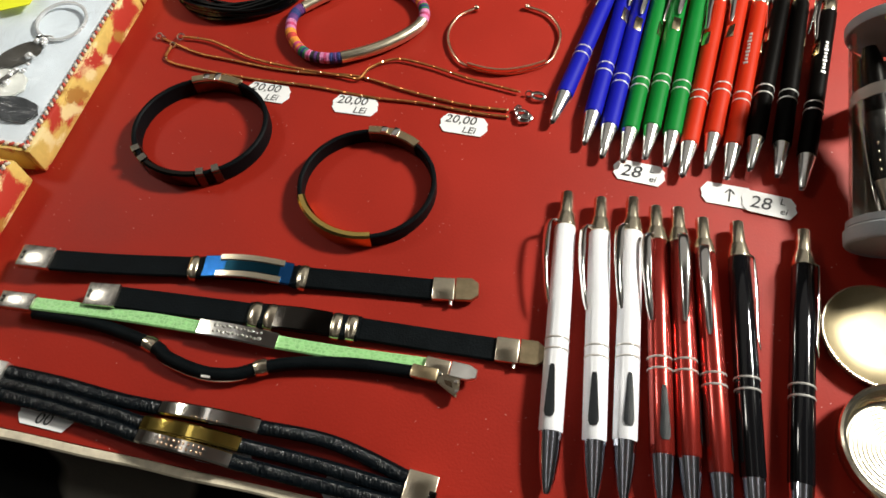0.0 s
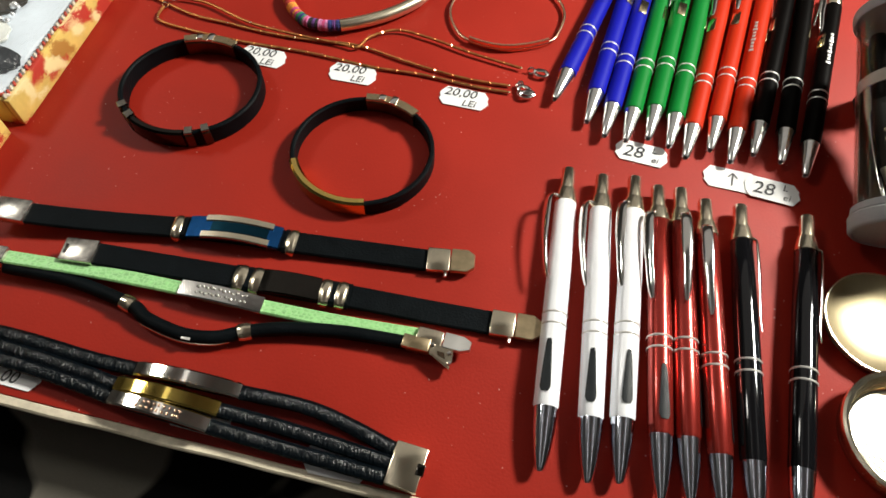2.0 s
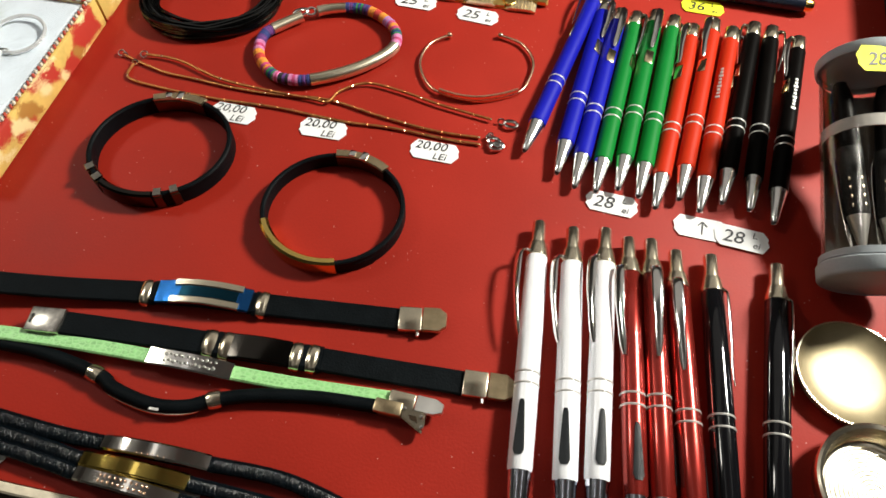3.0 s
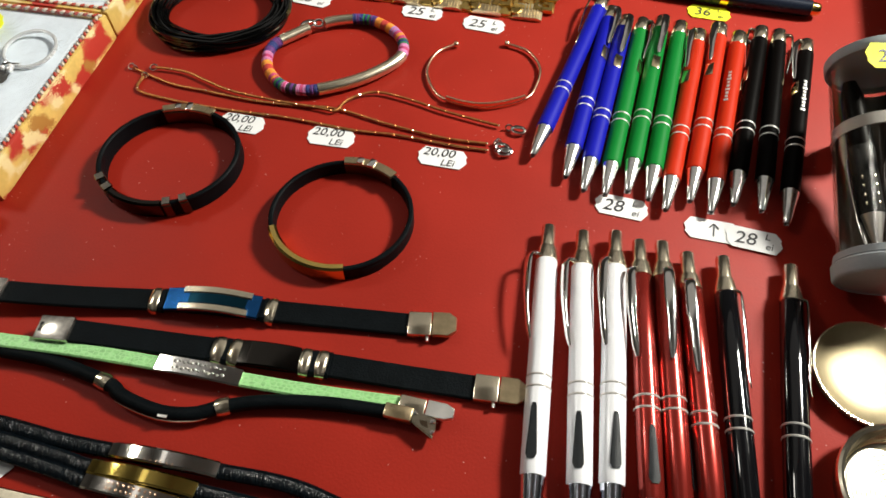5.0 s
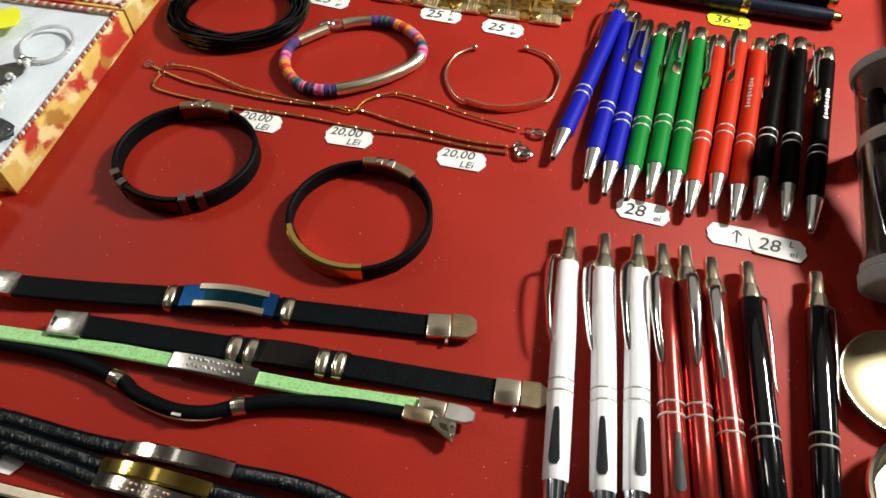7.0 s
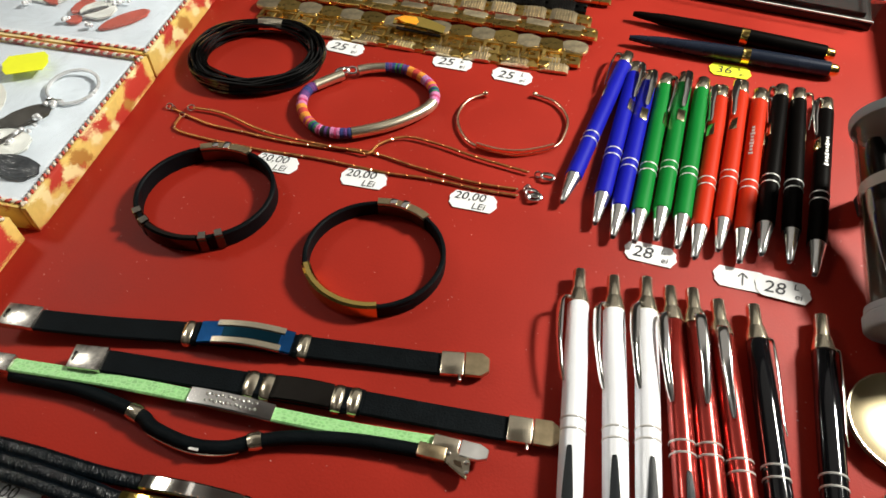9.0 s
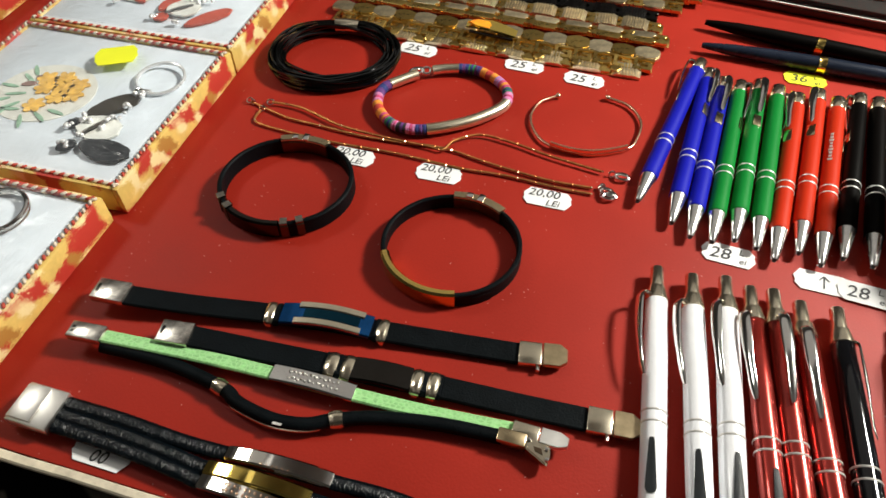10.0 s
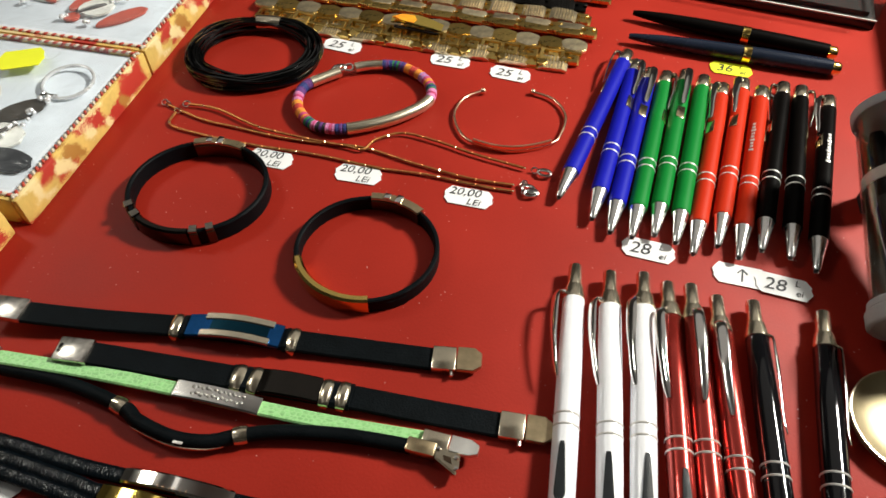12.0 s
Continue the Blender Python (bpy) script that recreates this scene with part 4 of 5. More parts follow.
ob = strap("triple braided black leather bracelet with gold and steel plates")
for k, pts in enumerate(STRANDS):
    n = 640
    path = piece_of(pts, 0, 1, n)
    ribs = random.Random(20 + k)
    depth = 0.05 if k != 1 else 0.02
    sizes = [1 + 0.4 * depth * (ribs.random() - 0.5) + (depth if i % 3 == 0 else 0.0) * (ribs.random() + 0.3) for i in range(n)]
    part("strand", sweep(path, [(u * 1.0, v) for u, v in round_section(0.0030, 12, 0.52)], swell=lambda i: sizes[i]), LEATHER, ob, "ribbed thread-wrapped strand", smooth_angle=18)
    lo, hi = ((0.415, 0.645), (0.390, 0.620), (0.385, 0.610))[k]
    plate_path = [p + Vector((0, 0, 0.0010 + 0.0030 * math.sin(math.pi * i / 19) ** 0.7)) for i, p in enumerate(piece_of(pts, lo, hi, 20))]
    metal_plate = part("plate", sweep(plate_path, flat_section(0.0060, 0.0034, 0.0007)), (MIRROR_STEEL, MIRROR_GOLD, MIRROR_STEEL)[k], ob, ("polished steel plate", "polished gold plate", "steel plate with pierced marks")[k])
    if k != 1:
        for i in range(5, 15) if k else range(7, 13):
            for s in (-1, 1) if k else (-2.1,):
                size = (0.0009, 0.0012, 0.0003) if k else (0.0004, 0.0011, 0.0003)
                part("engraved_mark", box(size, plate_path[i] + Vector((0.0003 * s, 0.0010 * s, 0.0017)), 0.0001, turn=-14 + 20 * (i % 3)), ROSE_GOLD, metal_plate)
right = part("clasp_box", box((0.0125, 0.0165, 0.0052), (0.00625, 0, 0), 0.0006), STEEL, ob, "wide polished steel clasp")
right.matrix_basis = along((-0.0125, -0.1890), (-0.0003, -0.1924), 0.0040)
notch = part("clasp_slot", box((0.0030, 0.0042, 0.0030), (0.0116, 0, 0.0016), 0.0003), DARK_STEEL, right)
left = part("clasp_box", box((0.0190, 0.0175, 0.0050), (0.0095, 0, 0), 0.0007), SATIN_STEEL, ob, "wide polished steel clasp")
left.matrix_basis = along((-0.2065, -0.1400), (-0.1880, -0.1440), 0.0050)
lever = part("clasp_cover", box((0.0110, 0.0150, 0.0010), (0.0060, 0, 0.0030), 0.0004), SATIN_STEEL, ob, "polished steel clasp cover")
lever.matrix_basis = left.matrix_basis.copy()

# ---- fine chain ----
CHAINS = (
    [(-0.1640, 0.0674), (-0.1400, 0.0542), (-0.1196, 0.0480), (-0.0962, 0.0410), (-0.0736, 0.0364), (-0.0452, 0.0327), (-0.0168, 0.0209), (0.0136, 0.0102), (0.0403, 0.0052)],
    [(-0.1511, 0.0669), (-0.1322, 0.0624), (-0.1069, 0.0480), (-0.0802, 0.0392), (-0.0545, 0.0328), (-0.0450, 0.0305), (-0.0389, 0.0386), (-0.0243, 0.0445), (-0.0052, 0.0385), (0.0166, 0.0281), (0.0468, 0.0164)],
    [(-0.1569, 0.0600), (-0.1570, 0.0491), (-0.1370, 0.0412), (-0.1073, 0.0334), (-0.0723, 0.0267), (-0.0347, 0.0166), (-0.0104, 0.0124), (0.0195, 0.0045), (0.0401, 0.0003)])
ob = thing("necklace_chain", "fine bronze bar-link chain with steel clasps", "necklace", pose(0, 0, 0))
for k, pts in enumerate(CHAINS):
    path = glide([(x, y, 0.0013 + (0.0008 if k == 1 else 0)) for x, y in pts], 300)
    sect = round_section(0.00074, 8)
    step = 0
    while step < 294:
        span = min(13, 298 - step)
        part("bar_link", sweep(path[step:step + span], sect), BRONZE_CHAIN, ob)
        bm = bmesh.new()
        bmesh.ops.create_icosphere(bm, subdivisions=1, radius=0.00088, matrix=Matrix.Translation(path[min(299, step + span)]))
        part("joint_link", bm, PALE_GOLD if (step // 14) % 4 == 0 else BRONZE_CHAIN, ob)
        step += span + 1


def loop_ring(parent, name, x, y, z, r, wire, mat, tilt=0.0, turn=0.0, flat=1.0):
    q = part(name, sweep([Vector((r * math.cos(a), flat * r * math.sin(a), 0)) for a in (2 * math.pi * i / 28 for i in range(28))], round_section(wire, 8), True), mat, parent)
    q.matrix_basis = pose(x, y, z, tilt, 0, turn)
    return q


for x, y, r, tilt in ((-0.1655, 0.0682, 0.0018, 20), (-0.1630, 0.0668, 0.0013, 70), (-0.1525, 0.0672, 0.0020, 15), (-0.1560, 0.0607, 0.0014, 60), (0.0480, 0.0165, 0.0016, 65)):
    loop_ring(ob, "jump_ring", x, y, 0.0018, r, 0.0005, CHROME, tilt)
for x, y, turn in ((0.0530, 0.0142, -15), (0.0440, 0.0020, -30), (0.0450, -0.0010, 10)):
    loop_ring(ob, "lobster_clasp", x, y, 0.0022, 0.0034, 0.0010, CHROME, 8, turn, 0.6)
for x, y in ((0.0410, 0.0052), (0.0420, 0.0065), (0.0415, 0.0000), (0.0475, -0.0002)):
    loop_ring(ob, "jump_ring", x, y, 0.0020, 0.0013, 0.0005, CHROME, 55)

# ---- thread-wrapped bracelet ----
CORD = [(-0.0857, 0.0813), (-0.0753, 0.0912), (-0.0628, 0.0992), (-0.0487, 0.1046), (-0.0309, 0.1046), (-0.0168, 0.0952), (-0.0096, 0.0821), (-0.0124, 0.0684), (-0.0308, 0.0539), (-0.0537, 0.0452), (-0.0678, 0.0450), (-0.0779, 0.0503), (-0.0864, 0.0647)]
ob = thing("thread_bracelet", "multicoloured thread-wrapped bracelet with silver tube", "bracelet", pose(0, 0, 0))
ring_path = glide([(x, y, 0.0042) for x, y in CORD], 401, True)


def cord_piece(a, b, r, mat, name, label="", ribs=0.0):
    n = max(6, int((b - a) * 380))
    pts = [ring_path[int(400 * (a + (b - a) * k / (n - 1))) % 401] for k in range(n)]
    return part(name, sweep(pts, round_section(r, 14), swell=(lambda i: 1 + ribs * math.sin(i * 2.4)) if ribs else None), mat, ob, label)


cord_piece(0.03, 0.12, 0.0031, TUBE_METAL, "tube_end", "silver tube end")
cord_piece(0.165, 0.245, 0.0030, TUBE_METAL, "tube_end", "silver tube end")
for a, b, hue in ((0.245, 0.275, "navy"), (0.275, 0.297, "green"), (0.297, 0.315, "purple"), (0.315, 0.375, "orange"), (0.375, 0.395, "mauve"), (0.395, 0.43, "rose"), (0.43, 0.452, "green"), (0.452, 0.486, "pink"),
                  (0.735, 0.765, "navy"), (0.765, 0.790, "pink"), (0.790, 0.815, "black"), (0.815, 0.828, "pink"), (0.828, 0.852, "green"), (0.852, 0.875, "rose"), (0.875, 0.935, "orange"), (0.935, 0.970, "pink"), (0.970, 1.03, "purple")):
    third, mate = (b - a) / 3, dict(purple="navy", pink="rose", orange="red", rose="orange", green="navy", black="purple", navy="purple", mauve="pink")[hue]
    cord_piece(a, a + third + 0.001, 0.0031, THREADS[hue], "wrapped_thread", hue + " wrapped thread", 0.05)
    cord_piece(a + third, a + 2 * third + 0.001, 0.00305, THREADS[mate], "wrapped_thread", mate + " wrapped thread", 0.06)
    cord_piece(a + 2 * third, b + 0.002, 0.0031, THREADS[hue], "wrapped_thread", hue + " wrapped thread", 0.05)
cord_piece(0.487, 0.736, 0.0034, TUBE_METAL, "silver_tube", "curved polished silver tube")
loop_ring(ob, "hook", -0.0665, 0.1000, 0.0050, 0.0042, 0.0010, CHROME, 10, 25, 0.55)
loop_ring(ob, "hook_ring", -0.0605, 0.1008, 0.0050, 0.0026, 0.0009, CHROME, 30, 25, 0.8)

# ---- thin cuff ----
CUFF = [(0.0212, 0.0842), (0.0102, 0.0771), (0.0045, 0.0631), (0.0072, 0.0480), (0.0151, 0.0380), (0.0352, 0.0322), (0.0578, 0.0380), (0.0650, 0.0480), (0.0684, 0.0629), (0.0630, 0.0769), (0.0511, 0.0841)]
ob = thing("cuff_bracelet", "thin rose gold open cuff with flat plate", "bracelet", pose(0, 0, 0))
dense = glide([(x, y, 0.0020) for x, y in CUFF], 121)
part("wire", sweep(dense, round_section(0.0009, 10)), ROSE_GOLD, ob)
part("plate", sweep(lifted(dense[43:78], 0.0006), flat_section(0.0012, 0.0048, 0.0003)), ROSE_GOLD, ob, "flat rose gold plate")
for q in (dense[0], dense[-1]):
    bm = bmesh.new()
    bmesh.ops.create_uvsphere(bm, u_segments=12, v_segments=8, radius=0.0019, matrix=Matrix.Translation(q))
    part("end_ball", bm, ROSE_GOLD, ob)

# ---- many-cord bracelet ----
ob = thing("cord_bracelet", "black many-stranded waxed cord bracelet with steel clasp", "bracelet", pose(-0.1215, 0.1150, 0))
rnd = random.Random(5)
for k in range(24):
    grow, ph, rise = 0.84 + 0.20 * (k % 6) / 5, rnd.random() * 6.28, 0.0014 + 0.0018 * (k // 6)
    pts = []
    for i in range(90):
        t = 2 * math.pi * i / 90
        wob = 1 + 0.018 * math.sin(2 * t + ph) + 0.012 * math.sin(5 * t + 2 * ph)
        pts.append(Vector((0.0395 * grow * wob * math.cos(t), 0.0340 * grow * wob * math.sin(t), rise + 0.0012 * (1 + math.sin(3 * t + ph)))))
    part("cord", sweep(pts, round_section(0.0011, 7), True), CORD_BLACK, ob)
part("clasp", sweep([Vector((0.038 * math.cos(a), 0.0330 * math.sin(a), 0.0056)) for a in (radians(72 + 2.8 * i) for i in range(10))], round_section(0.0050, 14, 0.95)), STEEL, ob, "steel barrel clasp")

# ---- watch-band bracelets of metal links ----
SILVER_LINK = material("silver_link", (0.80, 0.67, 0.44), 0.36, 1, 0.2, 200, 0.25, 700, per_piece=0.25)
GOLD_LINK = material("gold_link", (0.80, 0.55, 0.17), 0.28, 1, 0.15, 200, 0.15, 700, per_piece=0.25)
DARK_LINK = material("dark_link", (0.05, 0.048, 0.045), 0.3, 1, 0.3, 200, 0.15, 700, per_piece=0.3)
ENAMEL = material("orange_enamel", (0.75, 0.12, 0.01), 0.15, 0, 0.4, 150, 0.05, other=(0.7, 0.4, 0.02))


def link_mesh(kind):
    """One link as one closed shape: a ribbed plate, a slab with a tab, a Greek key, an oval, a disc or an H-shaped joint."""
    bm = bmesh.new()
    if kind == "plate":
        comb = [(-0.0084, -0.0010), (-0.0084, 0.0004), (-0.0072, 0.0006), (-0.0070, 0.0011)]
        for i in range(7):
            x = -0.0054 + 0.0018 * i
            comb += [(x - 0.0006, 0.0011), (x - 0.0004, 0.0017), (x + 0.0004, 0.0017), (x + 0.0006, 0.0011)]
        comb += [(0.0070, 0.0011), (0.0072, 0.0006), (0.0084, 0.0004), (0.0084, -0.0010)]
        prism(comb, -0.0048, 0.0048, bm)
        bmesh.ops.transform(bm, matrix=pose(0, 0, 0, 90), verts=bm.verts)
    elif kind == "slab":
        prism([(-0.0075, -0.0026), (0.0072, -0.0026), (0.0072, -0.0008), (0.0092, -0.0006), (0.0092, 0.0016), (0.0072, 0.0018), (0.0072, 0.0026), (-0.0075, 0.0026)], -0.0011, 0.0011, bm)
    elif kind == "key":
        prism([(-0.0060, -0.0047), (0.0050, -0.0047), (0.0050, 0.0016), (-0.0012, 0.0016), (-0.0012, -0.0006), (0.0030, -0.0006), (0.0030, -0.0028), (-0.0040, -0.0028),
               (-0.0040, 0.0030), (0.0062, 0.0030), (0.0062, 0.0047), (-0.0060, 0.0047)], -0.0012, 0.0012, bm)
    elif kind == "oval":
        prism([(0.0080 * math.copysign(abs(math.cos(a)) ** 0.75, math.cos(a)), 0.0052 * math.copysign(abs(math.sin(a)) ** 0.6, math.sin(a))) for a in (math.tau * (k + 0.5) / 18 for k in range(18))], -0.0010, 0.0010, bm)
    elif kind == "round":
        lathe([(-0.0010, 0.0), (-0.0010, 0.0036), (0.0010, 0.0036), (0.0014, 0.0030), (0.0014, 0.0)], 16, bm, pose(0, 0, 0, 0, -90, 0))
    else:
        prism([(-0.0038, -0.0041), (0.0038, -0.0041), (0.0038, -0.0019), (0.0015, -0.0016), (0.0015, 0.0016), (0.0038, 0.0019), (0.0038, 0.0041), (-0.0038, 0.0041),
               (-0.0038, 0.0019), (-0.0015, 0.0016), (-0.0015, -0.0016), (-0.0038, -0.0019)], -0.0009, 0.0009, bm)
    if kind in ("slab", "key", "oval", "joint"):
        top = max(v.co.z for v in bm.verts) - 0.0001
        bmesh.ops.bevel(bm, geom=[e for e in bm.edges if all(v.co.z > top for v in e.verts)], offset=0.0006 if kind == "oval" else 0.0003, segments=2 if kind == "oval" else 1, affect="EDGES")
    bmesh.ops.transform(bm, matrix=Matrix.Diagonal((1.05, 1.30, 1.0, 1)), verts=bm.verts)
    for f in bm.faces:
        f.smooth = False
    return bm


LINKS = {}
for kind in ("plate", "slab", "key", "oval", "round", "joint"):
    for shade, link_mat in (("silver", SILVER_LINK), ("gold", GOLD_LINK), ("dark", DARK_LINK), ("enamel", ENAMEL)):
        me = bpy.data.meshes.new(kind + "_" + shade)
        src = link_mesh(kind)
        bmesh.ops.recalc_face_normals(src, faces=src.faces)
        src.to_mesh(me)
        src.free()
        me.materials.append(link_mat)
        LINKS[kind, shade] = me


def link_bracelet(a, b, pattern, label, z):
    strip = thing("link_bracelet", label, "bracelet", along(a, b, z), "metal link bracelets side by side")
    length, x, k = math.hypot(b[0] - a[0], b[1] - a[1]), 0.004, 0
    part("backing", box((length - 0.004, 0.0116, 0.0010), (length / 2, 0, -0.0012), 0.0003), DARK_LINK if pattern[0][1] == "dark" else GOLD_LINK, strip)
    while x < length:
        kind, shade, pitch = pattern[k % len(pattern)]
        halves = ((0.0034, shade), (-0.0034, "gold")) if kind == "slab" else ((0, shade),)
        for side, tone in halves:
            q = new("link", LINKS[kind, tone])
            q.parent = strip
            q.matrix_basis = pose(x, side, 0.0002 * (k % 3), rnd.uniform(-4, 4), rnd.uniform(-3, 3), rnd.uniform(-2, 2))
        x += pitch
        k += 1
    return strip


link_bracelet((-0.1070, 0.1528), (0.0725, 0.1118), (("plate", "silver", 0.0105), ("joint", "gold", 0.0070), ("round", "gold", 0.0072)), "silver and gold link bracelet with crystal plates", 0.0016)
link_bracelet((-0.1275, 0.1646), (0.0840, 0.1170), (("key", "gold", 0.0128),), "gold Greek key link bracelet", 0.0026)
link_bracelet((-0.1290, 0.1770), (0.0830, 0.1290), (("oval", "silver", 0.0150), ("oval", "gold", 0.0150)), "silver and gold oval link bracelet", 0.0036)
link_bracelet((-0.1150, 0.1905), (0.0980, 0.1440), (("slab", "silver", 0.0130), ("joint", "gold", 0.0085)), "wide silver and gold two-tone link bracelet", 0.0040)
link_bracelet((-0.1000, 0.2040), (0.0960, 0.1600), (("joint", "gold", 0.0080), ("plate", "silver", 0.0130)), "silver and gold link bracelet", 0.0036)
link_bracelet((-0.0900, 0.2170), (0.0940, 0.1740), (("plate", "dark", 0.0128), ("joint", "dark", 0.0080)), "black and steel link bracelet on red card", 0.0036)
link_bracelet((-0.0900, 0.2320), (0.1130, 0.1870), (("oval", "silver", 0.0135), ("key", "gold", 0.0125)), "silver and gold link bracelet with key pattern", 0.0036)
link_bracelet((-0.0900, 0.2450), (0.1200, 0.2000), (("plate", "gold", 0.0128), ("joint", "gold", 0.0080)), "plain gold plate link bracelet", 0.0036)
clip_ob = thing("tie_clip", "polished gold bar clip with orange enamel on link bracelets", "clip", pose(-0.0210, 0.1455, 0.0090, 10, 3, -13))
part("bar", sweep(glide([(-0.017, 0, -0.0010), (-0.006, 0.0004, 0.0012), (0.007, 0, 0.0008), (0.017, -0.0004, -0.0008)], 16), flat_section(0.0092, 0.0018, 0.0006), swell=lambda i: 0.55 + 0.45 * math.sin(math.pi * (0.12 + 0.76 * i / 15))), MIRROR_GOLD, clip_ob)
bm = prism([(-0.0165, -0.0008), (-0.0100, -0.0036), (-0.0010, -0.0040), (0.0006, 0.0000), (-0.0020, 0.0040), (-0.0110, 0.0034)], 0.0014, 0.0024)
bmesh.ops.bevel(bm, geom=[e for e in bm.edges if all(v.co.z > 0.002 for v in e.verts)], offset=0.0007, segments=2, affect="EDGES")
part("enamel", bm, ENAMEL, clip_ob, "orange enamel inlay")
part("lower_bar", box((0.0300, 0.0020, 0.0014), (0.001, -0.0056, -0.0012), 0.0004), DARK_STEEL, clip_ob, "dark lower bar")

# ---- clear tube with two pens ----
tube_pose = pose(0.1992, -0.0935, 0.0212, 0, 0, 82.0) @ pose(0, 0, 0, 0, -17, 0)
ob = thing("pen_tube", "clear plastic gift tube with grey caps holding pens", "tube", tube_pose)
shell = part("tube_wall", lathe([(0.008, 0.0198), (0.1035, 0.0198), (0.1035, 0.0193), (0.008, 0.0193), (0.008, 0.0198)], 48, capped=False), CLEAR, ob, "clear plastic wall")
shell.visible_shadow = False
part("cap", lathe([(0.0006, 0.0), (0.0006, 0.0196), (0.0, 0.0202), (0.0003, 0.0212), (0.0012, 0.0219), (0.0066, 0.0221), (0.0071, 0.0216), (0.0071, 0.0209), (0.0077, 0.0209), (0.0080, 0.0212), (0.0109, 0.0210), (0.0111, 0.0206), (0.0111, 0.0190), (0.0030, 0.0190), (0.0030, 0.0)], 56), GREY_CAP, ob, "grey plastic end cap")
part("cap", lathe([(0.1036, 0.0), (0.1036, 0.0203), (0.1012, 0.0203), (0.1012, 0.0209), (0.1018, 0.0213), (0.1042, 0.0215), (0.1058, 0.0214), (0.1064, 0.0206), (0.1064, 0.0)], 56), GREY_CAP, ob, "grey plastic end cap")
part("band", lathe([(0.0650, 0.0186), (0.0650, 0.0192), (0.0705, 0.0192), (0.0705, 0.0186), (0.0650, 0.0186)], 48, capped=False), BAND_AND_HIGHLIGHT, ob, "pale foam band")
bm = bmesh.new()
rows = [[bm.verts.new((x, 0.0182 * math.cos(a), 0.0182 * math.sin(a))) for a in (radians(196 + 148 * k / 20) for k in range(21))] for x in (0.0113, 0.098)]
for k in range(20):
    bm.faces.new((rows[0][k], rows[0][k + 1], rows[1][k + 1], rows[1][k]))
bmesh.ops.solidify(bm, geom=bm.faces[:], thickness=0.0006)
part("liner", bm, DARK_LINER, ob, "dark brown curved liner")
for dy, skew in ((0.0012, 6.0), (-0.0112, 0.5)):
    dotted_pen(tube_pose @ pose(0.0140, dy, -0.0052, -15, 0, skew), HAZED_BLACK, "black pen with silver grip slots inside a tube", 0.0830, 205, 0.8, group="pens inside the tube")
lab = price_label(0, 0, 0, ((-0.0085, -0.0034, 0.0088, "28"),), LABEL_YELLOW, text="yellow price label stuck on the clear tube")
lab.matrix_basis = tube_pose @ pose(0.0955, 0.0030, 0.0202, 0, 0, -86)
# Unseen support, added to hold up the tilted tube's far end.
prop = thing("display_wedge", "small unseen black rest added under the pen tube", "block", pose(0.2190, -0.0040, 0, 0, 0, -9))
part("body", prism([(-0.006, -0.006), (0.006, -0.006), (0.006, 0.006), (-0.006, 0.006)], 0.0002, 0.0275), VELVET, prop)

# ---- pocket ashtray ----
ob = thing("pocket_ashtray", "open round pale gold pocket ashtray with ribbed dish", "ashtray", pose(0.1815, -0.1750, 0))
def bowl(r, h, rim, rings):
    prof = [(0.0, 0.0), (0.0, r * 0.86), (h * 0.3, r * 0.97), (h * 0.82, r), (h * 0.84, r + 0.0005), (h, r + 0.0004), (h + 0.0006, r - rim * 0.3), (h, r - rim)]
    prof += [(h * 0.55, r - rim * 1.5), (h * 0.26, r - rim * 2.2), (h * 0.18, r - rim * 3)]
    pitch = (r - rim * 3.4) / rings
    for k in range(rings):
        rr = r - rim * 3.4 - pitch * k
        prof += [(h * 0.18, rr), (h * 0.18 + 0.00011, rr - pitch * 0.28), (h * 0.18 + 0.00013, rr - pitch * 0.5), (h * 0.18 + 0.00006, rr - pitch * 0.8)]
    prof.append((h * 0.18, 0.0))
    return lathe(prof, 64, m=pose(0, 0, 0, 0, -90, 0))
part("dish", bowl(0.0248, 0.0110, 0.0018, 11), CHAMPAGNE, ob, "pale gold ribbed dish")
lid = part("lid", lathe([(0.0, 0.0), (0.0, 0.020), (0.0026, 0.0230), (0.0052, 0.0236), (0.0056, 0.0230), (0.0050, 0.0222), (0.0024, 0.0195), (0.0012, 0.012), (0.0008, 0.0)], 64, m=pose(0, 0, 0, 0, -90, 0)), LID_METAL, ob, "shallow pale gold lid")
lid.matrix_basis = pose(0.0060, 0.0480, 0.0006)
bm = bmesh.new()
for k in range(110):
    a = math.tau * k / 110
    box((0.0008, 0.0008, 0.0005), (0.0232 * math.cos(a), 0.0233 * math.sin(a), 0.0056), 0.0, bm, math.degrees(a))
part("rim", bm, STEEL, lid, "finely notched bright rim")
part("hinge", lathe([(-0.006, 0.0), (-0.006, 0.0013), (0.006, 0.0013), (0.006, 0.0)], 12, m=pose(0.0022, 0.0240, 0.0060, 0, 0, -6)), PALE_GOLD, ob, "hinge barrel")
rest = part("cigarette_rest", box((0.0040, 0.0110, 0.0050), (0.0070, -0.0060, 0.0060), 0.0004), PALE_GOLD, ob, "folded gold rest bracket")
bm = bmesh.new()
left_edge = []
for k in range(13):
    s = k / 12
    half = 0.0066 * math.sin(math.pi * (0.10 + 0.8 * s)) ** 0.6
    z = 0.0128 + 0.0010 * math.sin(3 * s)
    left_edge.append((bm.verts.new((0.006 + 0.030 * s, -0.0050 + half - 0.006 * s, z)), bm.verts.new((0.006 + 0.030 * s, -0.0050 - 0.006 * s, z + 0.0028 + 0.0003 * (k % 2))), bm.verts.new((0.006 + 0.030 * s, -0.0050 - half - 0.006 * s, z))))
